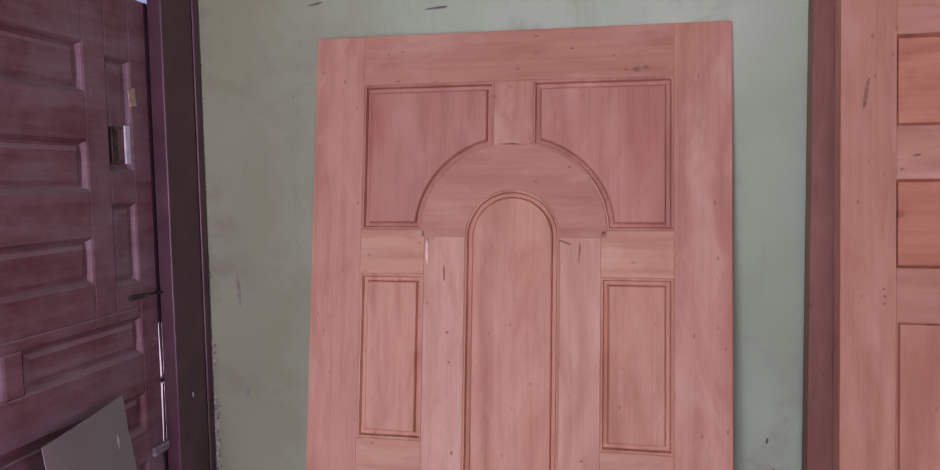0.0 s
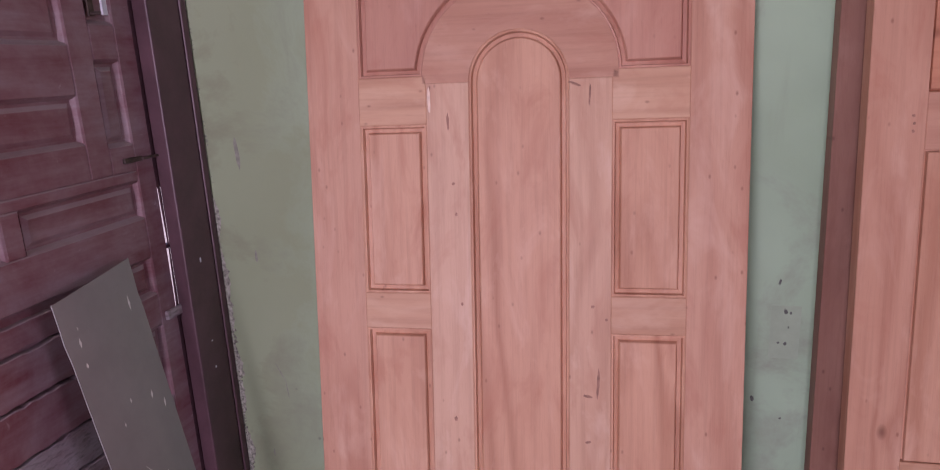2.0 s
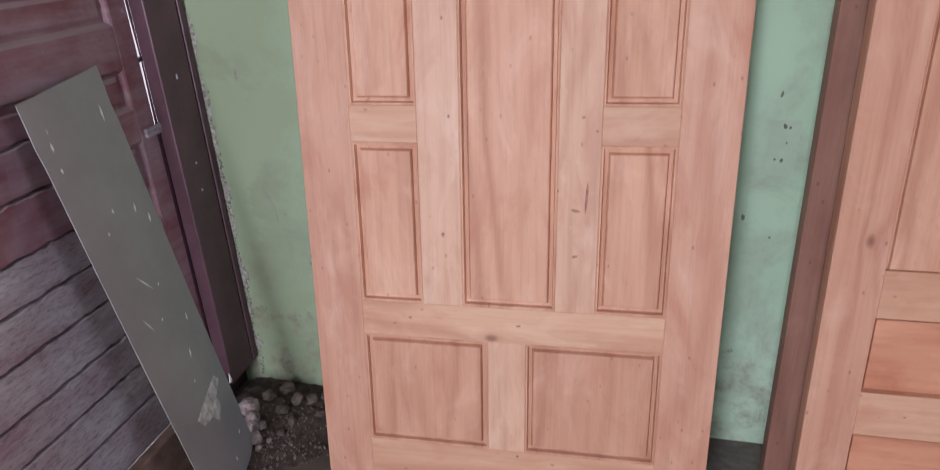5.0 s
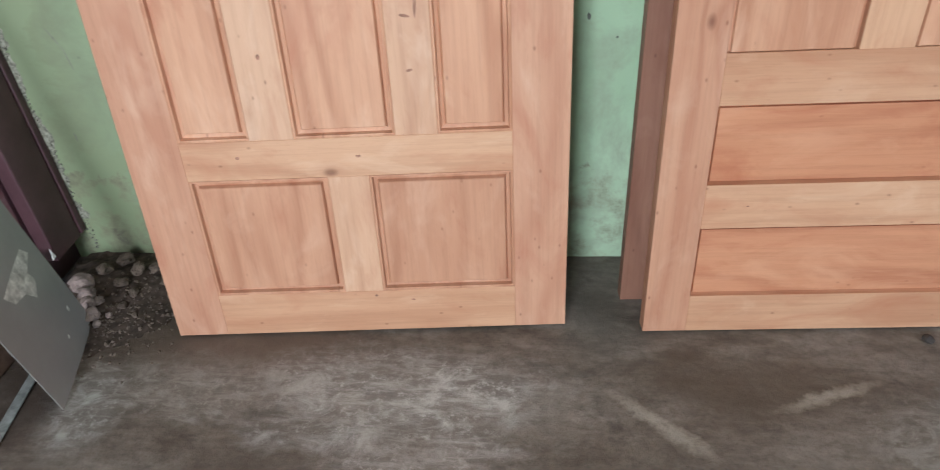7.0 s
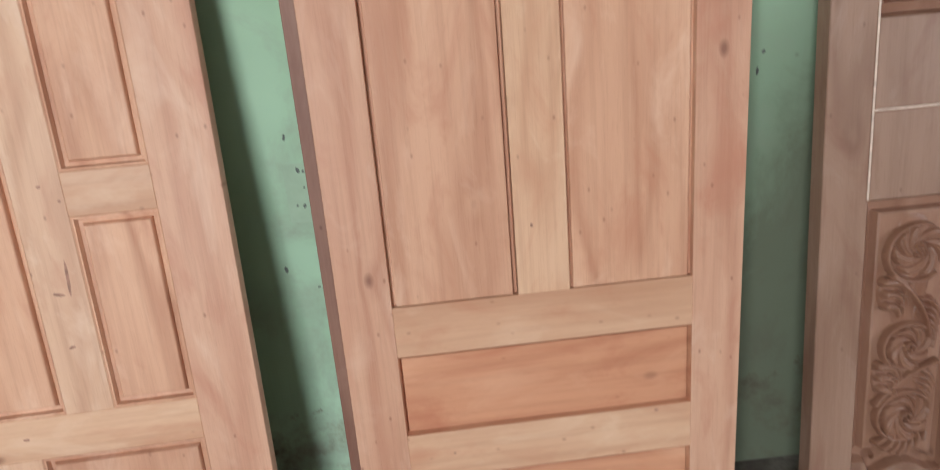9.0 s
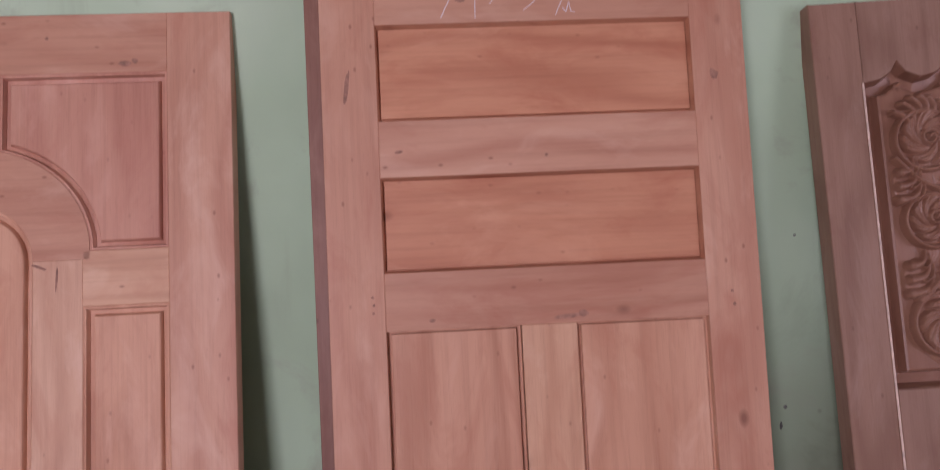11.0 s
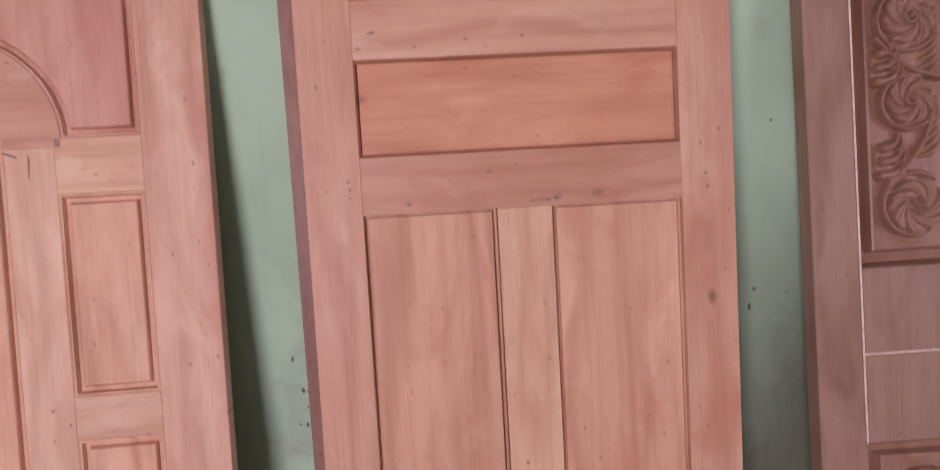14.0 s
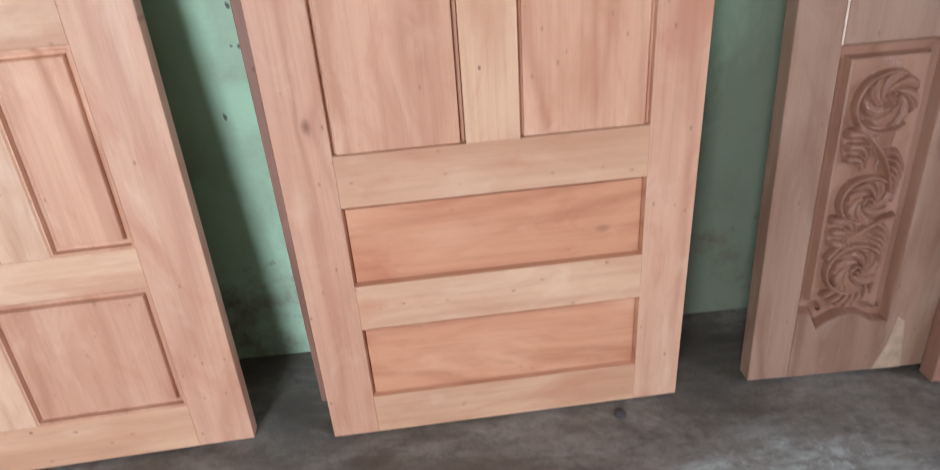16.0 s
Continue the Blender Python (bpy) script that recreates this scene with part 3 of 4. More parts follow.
def bend(p, q, bulge, k=9):
    """A path from p to q that bows to its left by bulge times its length."""
    p, q = Vector(p), Vector(q)
    n = Vector((-(q - p).y, (q - p).x))
    return [tuple(p.lerp(q, i / k) + n * bulge * math.sin(math.pi * i / k)) for i in range(k + 1)]


def relief_heights(w, h, step):
    """Heights of a carved run of three leaf scrolls on a field of half width w and height h, foot at z = 0."""
    nu, nv = int(2 * w / step) + 1, int(h / step) + 1
    X, Z = np.meshgrid(np.linspace(-w, w, nu), np.linspace(0, h, nv))
    H = np.zeros_like(X)

    def stroke(pts, w0, w1, h0, h1, belly=0.0):
        k = len(pts) - 1
        for i in range(k):
            (ax, az), (bx, bz) = pts[i], pts[i + 1]
            dx, dz = bx - ax, bz - az
            q = dx * dx + dz * dz + 1e-12
            t = np.clip(((X - ax) * dx + (Z - az) * dz) / q, 0, 1)
            d2 = (X - ax - t * dx) ** 2 + (Z - az - t * dz) ** 2
            g = (i + t) / k
            ww = (w0 + (w1 - w0) * g) * (1 + belly * np.sin(math.pi * g))
            hh = h0 + (h1 - h0) * g
            np.maximum(H, hh * np.sqrt(np.clip(1 - d2 / (ww * ww), 0, 1)), out=H)

    def pad(cx, cz, rx, rz, height):
        d = ((X - cx) / rx) ** 2 + ((Z - cz) / rz) ** 2
        np.maximum(H, height * np.clip((1 - d) * 4, 0, 1), out=H)

    def scroll(cx, cz, r, up, seeded):
        """Fluted leaves that swirl round an eye, with a scalloped rim, held by a thick stem on the outer side."""
        ex, ez = cx + 0.14 * r, cz + up * 0.08 * r
        dx, dz = X - ex, (Z - ez) * up
        rho, theta = np.hypot(dx, dz) / r, np.arctan2(dz, dx)
        turn = theta + 1.15 * np.log(np.maximum(rho, 0.05))
        lobe = np.abs(np.sin(3.5 * turn)) ** 0.5
        vein = np.abs(np.sin(10.5 * turn)) ** 0.6
        rim = 0.80 + 0.16 * lobe
        edge = np.clip((rim - rho) / 0.10, 0, 1) ** 0.5
        leaf = edge * (0.0035 + 0.0085 * lobe * (0.7 + 0.3 * vein) * np.clip(0.35 + rho, 0, 1))
        np.maximum(H, leaf, out=H)
        stroke([(cx + r * math.cos(a), cz + up * r * math.sin(a)) for a in [radians(62 + 248 * i / 24) for i in range(25)]], 0.0050, 0.0066, 0.0125, 0.014)
        hollow = np.hypot(dx, dz) < r * 0.30
        H[hollow] = np.minimum(H[hollow], 0.004)
        if seeded:
            pad(ex, ez, r * 0.28, r * 0.28, 0.007)
            for j in range(13):
                q, rr = radians(60 * j if j < 6 else 30 + 60 * j), (0.0 if j == 12 else r * (0.11 if j < 6 else 0.21))
                stroke([(ex + rr * math.cos(q), ez + rr * math.sin(q)), (ex + rr * math.cos(q) + 0.0005, ez + rr * math.sin(q))], 0.0042, 0.0042, 0.0140, 0.0140)
        else:
            stroke([(ex + r * (0.30 - 0.25 * i / 24) * math.cos(radians(20 + 22 * i)), ez + up * r * (0.30 - 0.25 * i / 24) * math.sin(radians(20 + 22 * i))) for i in range(25)], 0.0046, 0.0048, 0.0120, 0.0170)

    def tips(x, z, run, up):
        """Three rounded leaf tips on the outer side."""
        pad(x + run * 0.55, z - 0.028, run * 0.8, 0.045, 0.005)
        for j in range(3):
            tip = (x + 0.003 * j, z - 0.027 * j)
            root = (x + run * (0.92 - 0.12 * j), z - 0.044 - 0.020 * j)
            stroke(bend(root, tip, -0.24, 10), 0.0035, 0.0115, 0.008, 0.0155)
            stroke(bend((root[0] + 0.004, root[1] + 0.008), (tip[0] + run * 0.42, tip[1] + 0.004), -0.2, 8), 0.0025, 0.0040, 0.011, 0.0160)

    r = w * 0.84
    # the mass of the foliage from which the leaves are cut
    stroke([(0.06 * w * math.sin(i * 0.9), h * (0.09 + 0.84 * i / 20)) for i in range(21)], 0.50 * w, 0.50 * w, 0.004, 0.004)
    z3, z2, z1 = h * 0.845, h * 0.475, h * 0.180
    scroll(0.02 * w, z3, r * 1.02, 1, True)
    scroll(-0.06 * w, z2, r * 0.86, -1, False)
    scroll(0.0, z1, r * 0.98, -1, False)
    # stems that swing from one scroll to the next
    for za, zb, xa in ((z3 - 0.80 * r, z2 + 0.30 * r, -0.62), (z2 - 0.72 * r, z1 + 0.55 * r, 0.90)):
        sgn = -1 if xa > 0 else 1
        stroke(bend((xa * w, za), (-xa * w * 0.98, zb), 0.10 * sgn, 14), 0.0075, 0.0060, 0.014, 0.0135)
    # leaf fans in the corners between them
    for x, z, lean in ((0.62 * w, z2 + 1.25 * r, 1), (0.66 * w, z1 + 1.30 * r, 1)):
        pad(x - 0.14 * w, z - 0.012, 0.42 * w, 0.050, 0.005)
        for j in range(5):
            stroke(bend((x - 0.55 * w + 0.10 * w * j, z + 0.032 - 0.016 * j), (x + 0.20 * w - 0.03 * w * j, z - 0.012 - 0.017 * j), 0.22, 9), 0.0035, 0.0072, 0.009, 0.0140, 0.2)
    tips(-0.84 * w, z3 - 0.98 * r, 0.75 * w, 1)
    tips(-0.86 * w, z2 - 0.70 * r, 0.70 * w, 1)
    # fringe of curled tips at the foot
    for j in range(7):
        x = -0.78 * w + 1.46 * w * j / 6
        z = 0.010 + 0.030 * (abs(j - 3) / 3.0) ** 2
        stroke(bend((x * 0.62 + 0.10 * w, z + 0.044), (x, z), 0.25, 9), 0.0030, 0.0078, 0.008, 0.0145)
    # tool marks
    H += np.where(H > 0.001, 0.0002 * np.sin(X * 900 + 6 * np.sin(Z * 130)), 0)
    H[0, :] = H[-1, :] = 0
    H[:, 0] = H[:, -1] = 0
    return X, Z, np.maximum(H, 0)


def scrollwork(v0, v1, u0, u1, base, flip):
    w, h = (u1 - u0) / 2, v1 - v0
    X, Z, H = relief_heights(w, h, 0.0014)
    nv, nu = X.shape
    bm = bmesh.new()
    keep = {}
    live = H > 0.0003

    def vert(j, i):
        if (j, i) not in keep:
            z = v1 - Z[j, i] if flip else v0 + Z[j, i]
            keep[(j, i)] = bm.verts.new((u0 + w + X[j, i], base + 0.0012 - 1.55 * H[j, i], z))
        return keep[(j, i)]

    for j in range(nv - 1):
        for i in range(nu - 1):
            if live[j:j + 2, i:i + 2].any():
                quad = [vert(j, i), vert(j, i + 1), vert(j + 1, i + 1), vert(j + 1, i)]
                bm.faces.new(quad if not flip else quad[::-1]).smooth = True
    return bm


CARVED_RIM = [(0.0, 0.001), (0.002, 0.006), (0.007, 0.027), (0.026, 0.032), (0.031, 0.013), (0.035, 0.011)]


def carved_door(m, label, face, width=0.47):
    W, H = width, 1.939
    d = thing("carved_door", m, label, "door")
    field = wood_relief if face == wood_carved else face
    L, R = 0.097, 0.318
    for u0, u1 in ((0, L), (R, W)):
        part("stile", board(rect(u0, u1, 0, H), 0, 0.045, 0.002), face, d)
    low = [(L, 0.184), (L + 0.030, 0.180), (0.148, 0.135), (0.169, 0.152), (0.194, 0.165), (0.221, 0.170), (0.246, 0.164), (0.270, 0.148), (0.292, 0.140), (R, 0.138)]
    top = [(L, 1.769), (L + 0.036, 1.776), (0.155, 1.792), (0.168, 1.813), (0.184, 1.790), (0.213, 1.777), (0.242, 1.783), (0.271, 1.803), (0.296, 1.822), (R, 1.828)]
    part("bottom_rail", board([(L, 0), (R, 0)] + list(reversed(low)), 0, 0.045), face, d, "scalloped bottom rail")
    part("top_rail", board(top + [(R, H), (L, H)], 0, 0.045), face, d, "scalloped top rail with pale sanding streaks")
    for v0, v1 in ((0.797, 0.979), (0.983, 1.158)):
        part("rail", board(rect(L, R, v0, v1), 0, 0.045, 0.003), face, d)
    part("joint_strip", box(L, R, 0.003, 0.04, 0.979, 0.983), filler_mat, d, "pale glued joint")
    part("edge_bead", box(L - 0.004, L, -0.0015, 0.01, 0.800, 1.769), filler_mat, d, "pale line along the stile's inner edge")
    part("repair_wedge", board([(0.304, 0.0), (0.378, 0.0), (0.361, 0.135), (0.341, 0.150), (0.331, 0.075)], -0.0012, 0.010), wedge_mat, d, "paler yellow wood let into the foot")
    for poly, v0, v1, flip in ((low + [(R, 0.797), (L, 0.797)], 0.19, 0.765, False), ([(L, 1.158), (R, 1.158)] + list(reversed(top)), 1.195, 1.745, True)):
        p = part("panel", profile_panel(poly, CARVED_RIM, 0.035), field, d)
        part("carving", scrollwork(v0, v1, L + 0.037, R - 0.037, 0.0115, flip), field, p, "deeply carved leaf scrolls")
    return d


wedge_mat = plain("yellow repair wood", (0.36, 0.24, 0.165), 0.7, scale=30)
filler_mat = plain("pale sanded wood", (0.62, 0.47, 0.38), 0.7, scale=60)
carved_door(pose(2.177, -0.272, 0.006, -7.1, 0, -1.5) @ pose(0, 0, 0, 0, -1.0, 0), "brown wooden door leaf with carved scroll panels leaning on the wall", wood_carved)
carved_door(pose(2.60, -0.335, 0.006, -7.6, 0, -1.0), "dark brown carved wooden door leaf leaning over its neighbour", wood_brown)

# ---------------------------------------------------------------- chalk note on the six-panel door
CX0, CZ0, CS = 0.222, 1.913, 0.079


def strokes(lines, w):
    bm = bmesh.new()
    for pts in lines:
        fine = []
        for a, b in zip(pts, pts[1:]):
            fine += [tuple(Vector(a).lerp(Vector(b), j / 4)) for j in range(4)]
        fine.append(pts[-1])
        fine = [(CX0 + x * CS + 0.0006 * noise.noise((x * 9, z * 9, 1.0)), CZ0 + z * CS) for x, z in fine]
        ridge(bm, fine, w, w * 0.8, 0.0006, 0.0005, 0.0, 3)
    return bm


note = [
    [(0.0, 0.86), (0.25, 0.90), (0.50, 0.90), (0.34, 0.5), (0.12, 0.05)],
    [(1.10, 1.0), (0.95, 1.04), (0.78, 0.92), (0.68, 0.70), (0.75, 0.66), (0.90, 0.74), (1.02, 0.88), (0.96, 0.4), (0.95, 0.02)],
    [(1.32, 0.88), (1.48, 0.62), (1.58, 0.55)], [(1.70, 0.90), (1.48, 0.55), (1.32, 0.36)],
    [(2.18, 1.0), (2.44, 1.0), (2.26, 0.80), (2.44, 0.68), (2.52, 0.56), (2.40, 0.38), (2.14, 0.18)],
    [(2.78, 0.94), (2.66, 0.90), (2.62, 0.76), (2.74, 0.78), (2.84, 0.94), (2.82, 0.74), (2.70, 0.62)],
    [(3.36, 1.02), (3.16, 0.55), (2.92, 0.04)],
    [(3.10, 0.22), (3.18, 0.10), (3.26, 0.36), (3.30, 0.12), (3.40, 0.10)],
]
part("chalk_writing", strokes(note, 0.0011), chalk_mat, front_door, "white chalk writing 79 x 39/2")

# scars and knots in the bare wood
scar_mat = plain("dark knot wood", (0.32, 0.16, 0.11), 0.7, scale=80, vary=0.4)


def scar(parent, u, v, w, h, turn=0.0, mat=None):
    """A stain or knot on the boards, laid on whatever depth the door has there."""
    bm = bmesh.new()
    k = 14
    ring = []
    for i in range(k):
        a = 2 * math.pi * i / k
        r = 1 + 0.35 * noise.noise((math.cos(a) * 1.7 + u * 31, math.sin(a) * 1.7 + v * 17, 0.5))
        x, z = w * r * math.cos(a), h * r * math.sin(a)
        c, s2 = math.cos(radians(turn)), math.sin(radians(turn))
        ring.append(bm.verts.new((u + x * c - z * s2, -0.0003, v + x * s2 + z * c)))
    bm.faces.new(ring)
    deep = 0.0
    for o in parent.children:
        if "panel" in o.name:
            xs, zs = [p.co.x for p in o.data.vertices], [p.co.z for p in o.data.vertices]
            if min(xs) < u < max(xs) and min(zs) < v < max(zs):
                deep = o.data.vertices[-1].co.y
    for q in bm.verts:
        q.co.y += deep
    part("knot", bm, mat or scar_mat, parent)


for u, v, w, h, turn in ((0.047, 1.785, 0.004, 0.034, -8), (0.445, 1.338, 0.030, 0.004, 4), (0.475, 1.342, 0.010, 0.006, 0), (0.082, 1.36, 0.0025, 0.003, 0), (0.083, 1.375, 0.0025, 0.003, 0), (0.081, 1.39, 0.003, 0.0025, 0), (0.755, 1.79, 0.008, 0.010, 20), (0.765, 1.345, 0.003, 0.004, 0), (0.762, 1.37, 0.003, 0.003, 0), (0.27, 1.95, 0.010, 0.004, 0), (0.19, 1.342, 0.006, 0.003, 0), (0.14, 1.66, 0.008, 0.003, 10), (0.42, 1.645, 0.004, 0.003, 0), (0.39, 0.829, 0.003, 0.004, 0), (0.638, 0.39, 0.005, 0.003, 0), (0.2, 0.347, 0.003, 0.002, 0)):
    scar(front_door, u, v, w, h, turn)
for u, v, w, h, turn in ((0.672, 0.80, 0.003, 0.035, -3), (0.648, 0.77, 0.012, 0.003, -10), (0.650, 0.66, 0.008, 0.003, 12), (0.36, 0.98, 0.003, 0.004, 0), (0.35, 1.19, 0.003, 0.004, 0), (0.345, 1.26, 0.004, 0.003, 0), (0.66, 0.98, 0.004, 0.003, 0), (0.69, 0.95, 0.003, 0.003, 0), (0.34, 0.70, 0.004, 0.006, 0), (0.78, 1.875, 0.012, 0.006, 0), (0.80, 1.88, 0.006, 0.005, 0), (0.63, 1.93, 0.004, 0.003, 0), (0.62, 1.475, 0.016, 0.003, -20), (0.25, 0.48, 0.005, 0.003, 0), (0.52, 0.475, 0.006, 0.003, 0), (0.52, 0.105, 0.005, 0.003, 0), (0.61, 0.09, 0.005, 0.003, 0), (0.335, 1.40, 0.003, 0.02, 2)):
    scar(arch_door, u, v, w, h, turn)

smear_mat = plain("brown smear on wood", (0.40, 0.215, 0.15), 0.65, scale=70, vary=0.35)
filler = plain("pale wood filler", (0.78, 0.60, 0.48), 0.75, scale=70, vary=0.2)
for parent, u, v, w, h, turn, mat in ((arch_door, 0.424, 1.355, 0.0028, 0.026, 20, smear_mat), (arch_door, 0.400, 1.420, 0.0035, 0.022, 28, smear_mat), (arch_door, 0.292, 1.450, 0.0035, 0.032, 2, filler), (arch_door, 0.652, 1.452, 0.0022, 0.026, -4, scar_mat), (arch_door, 0.318, 0.205, 0.0022, 0.040, -8, smear_mat), (arch_door, 0.338, 0.215, 0.0022, 0.030, 10, smear_mat), (arch_door, 0.22, 0.165, 0.010, 0.003, 0, smear_mat), (arch_door, 0.545, 1.18, 0.010, 0.0035, 10, smear_mat), (arch_door, 0.53, 1.05, 0.004, 0.006, 0, smear_mat), (arch_door, 0.46, 0.88, 0.004, 0.004, 0, scar_mat), (arch_door, 0.49, 0.84, 0.003, 0.005, 0, scar_mat), (arch_door, 0.50, 0.62, 0.003, 0.045, -3, smear_mat), (arch_door, 0.515, 0.66, 0.0025, 0.055, 2, smear_mat), (arch_door, 0.755, 0.755, 0.007, 0.010, 0, smear_mat), (front_door, 0.41, 0.135, 0.026, 0.004, 8, smear_mat), (front_door, 0.452, 0.158, 0.020, 0.0030, -14, smear_mat), (front_door, 0.36, 0.22, 0.008, 0.005, 0, smear_mat), (front_door, 0.35, 1.795, 0.020, 0.006, 4, smear_mat), (front_door, 0.20, 1.895, 0.070, 0.004, 2, smear_mat), (front_door, 0.335, 1.49, 0.012, 0.008, 0, smear_mat), (front_door, 0.335, 1.585, 0.016, 0.004, 14, smear_mat), (front_door, 0.23, 1.455, 0.05, 0.0022, -5, smear_mat), (front_door, 0.352, 0.98, 0.0025, 0.045, 2, scar_mat), (front_door, 0.332, 0.985, 0.009, 0.005, -20, smear_mat), (front_door, 0.60, 1.17, 0.0022, 0.014, 0, scar_mat)):
    scar(parent, u, v, w, h, turn, mat)

# ---------------------------------------------------------------- maroon door in the west wall
def maroon_door():
    """Local x runs along the wall away from the corner, -y faces the room."""
    d = thing("maroon_door", pose(XL - 0.04, -0.158, 0, 0, 0, 90), "old dusty maroon wooden door, shut, its lower half patched with planks", "door")
    W, Z0, Z1 = 1.0, 0.135, 2.06
    part("backing", box(0, W, 0.016, 0.034, Z0, Z1), maroon_mat, d)
    S = [(0.0, 0.001), (0.002, 0.003), (0.008, 0.014), (0.014, 0.015), (0.024, 0.009)]
    part("stile", board(rect(0, 0.062, Z0, Z1), 0, 0.016, 0.003), maroon_mat, d)
    part("stile", board(rect(0.140, 0.207, 1.300, Z1), 0, 0.016, 0.003), maroon_mat, d)
    part("stile", board(rect(0.93, W, Z0, Z1), 0, 0.016, 0.003), maroon_mat, d)
    rails_r = (1.300, 1.365), (1.560, 1.640), (1.905, Z1)
    for v0, v1 in rails_r:
        part("rail", board(rect(0.062, 0.140, v0, v1), 0, 0.016, 0.003), maroon_mat, d)
    for v0, v1 in ((1.365, 1.560), (1.640, 1.905)):
        part("panel", profile_panel(rect(0.062, 0.140, v0, v1), S, 0.016), maroon_mat, d)
    for v0, v1 in ((1.300, 1.381), (1.486, 1.594), (1.707, 1.815), (1.925, Z1)):
        part("rail", board(rect(0.207, 0.93, v0, v1), 0, 0.016, 0.003), maroon_mat, d)
    for v0, v1 in ((1.381, 1.486), (1.594, 1.707), (1.815, 1.925)):
        part("panel", profile_panel(rect(0.207, 0.93, v0, v1), S, 0.016), maroon_mat, d)
    part("lock_rail", board(rect(0.062, 0.93, 1.275, 1.300), 0, 0.016, 0.003), maroon_mat, d)
    part("rail", board(rect(0.062, 0.93, 1.080, 1.182), 0, 0.016, 0.003), maroon_mat, d)
    part("muntin", board(rect(0.405, 0.450, 1.182, 1.275), 0, 0.016, 0.003), maroon_mat, d)
    for u0, u1 in ((0.062, 0.405), (0.450, 0.93)):
        part("panel", profile_panel(rect(u0, u1, 1.182, 1.275), S, 0.016), maroon_mat, d)
    part("panel", profile_panel(rect(0.062, 0.145, 0.985, 1.080), S, 0.016), maroon_mat, d)
    part("panel", profile_panel(rect(0.062, 0.115, 0.70, 0.90), S, 0.016), maroon_mat, d)
    part("rail", board(rect(0.062, 0.145, 0.90, 0.985), 0, 0.016, 0.003), maroon_mat, d)
    part("rail", board(rect(0.062, 0.115, Z0, 0.70), 0, 0.016, 0.003), plank_mat, d)
    # horizontal planks with ragged gaps between them
    rnd = random.Random(5)
    z = Z0 + 0.002
    heights = (0.125, 0.108, 0.099, 0.112, 0.104, 0.098, 0.115, 0.104, 0.06)
    for i, h in enumerate(heights):
        lo = 0.120 if z < 0.88 else 0.150
        bm = bmesh.new()
        k = 44
        bot = [(lo + (0.93 - lo) * j / k, z + 0.0045 + 0.006 * noise.noise((j * 0.9, i * 3.1, 0))) for j in range(k + 1)]
        topl = [(lo + (0.93 - lo) * (k - j) / k, z + h - 0.0045 + 0.006 * noise.noise((j * 0.9, i * 3.1, 7))) for j in range(k + 1)]
        part("plank", board(bot + topl, -0.003 + rnd.uniform(-0.002, 0.003), 0.016, 0.002), plank_mat if i < 6 else maroon_mat, d, "greyed horizontal plank with peeling maroon paint")
        z += h
    # latch, pull handle and a torn label
    bm = box(0.045, 0.105, -0.008, 0.0, 1.322, 1.334, 0.002)
    box(-0.02, 0.05, -0.014, -0.006, 1.325, 1.331, 0.002, bm)
    part("latch", bm, iron_mat, d, "rusty iron latch bolt")
    bm = box(0.118, 0.134, -0.004, 0.0, 1.655, 1.745)
    box(0.121, 0.131, -0.035, -0.004, 1.736, 1.743, 0.002, bm)
    box(0.121, 0.131, -0.035, -0.004, 1.657, 1.664, 0.002, bm)
    h = part("pull_handle", bm, iron_mat, d)
    part("grip", box(0.118, 0.134, -0.040, -0.034, 1.655, 1.745, 0.002), pale_paint, h, "worn white grip of the pull handle")
    part("torn_label", board([(0.045, 1.80), (0.068, 1.795), (0.072, 1.835), (0.05, 1.842)], -0.0025, 0.0, 0.0005), label_mat, d, "torn pale paper label")
    bm = box(-0.012, 0.05, -0.012, 0.0, 0.905, 0.93, 0.004)
    part("hinge_block", bm, plank_mat, d)
    for v0, v1 in ((Z0, 0.918), (1.085, 1.096), (1.245, Z1)):
        part("rebate_strip", box(-0.06, -0.001, 0.002, 0.016, v0, v1), frame_mat, d)
    # the warped strip leaves two thin wedges open to the daylight
    for poly in ([(-0.008, 1.096), (-0.0056, 1.096), (-0.0004, 1.245), (-0.008, 1.245)], [(-0.008, 0.918), (-0.0004, 0.918), (-0.0058, 1.085), (-0.008, 1.085)]):
        part("splinter_strip", board(poly, -0.002, 0.001, 0.0003), frame_mat, d)
    return d


iron_mat = plain("rusty iron", (0.10, 0.07, 0.06), 0.6, 0.6, scale=60, vary=0.5)
pale_paint = plain("worn white paint", (0.62, 0.63, 0.68), 0.5, scale=30)
label_mat = plain("old paper", (0.50, 0.36, 0.26), 0.8, scale=90, vary=0.5)
mirrored(maroon_door())

# pale colour that stands for daylight glinting through gaps at the door's foot
glint_mat = plain("pale daylight glint", (0.85, 0.84, 0.82), 0.6, scale=60, vary=0.1)
fr = thing("door_frame", pose(XL, 0, 0, 0, 0, 90), "dark maroon painted wooden door frame beside broken plaster", "door frame")
part("jamb", box(0.030, 0.152, -0.004, 0.038, 0.10, 2.13, 0.004), frame_mat, fr)
# added dark backing that keeps outside daylight out of the hole under the jamb
part("rotten_core", box(0.0, 0.152, 0.055, 0.065, 0.0, 0.14), frame_mat, fr)
part("outer_bead", box(0.004, 0.028, -0.008, 0.034, 0.105, 2.13, 0.004), frame_mat, fr, "maroon bead along the wall")
part("jamb", box(1.162, 1.218, -0.004, 0.11, 0.0, 2.13, 0.004), frame_mat, fr)
part("head", box(0.152, 1.162, -0.004, 0.11, 2.075, 2.13, 0.004), frame_mat, fr)
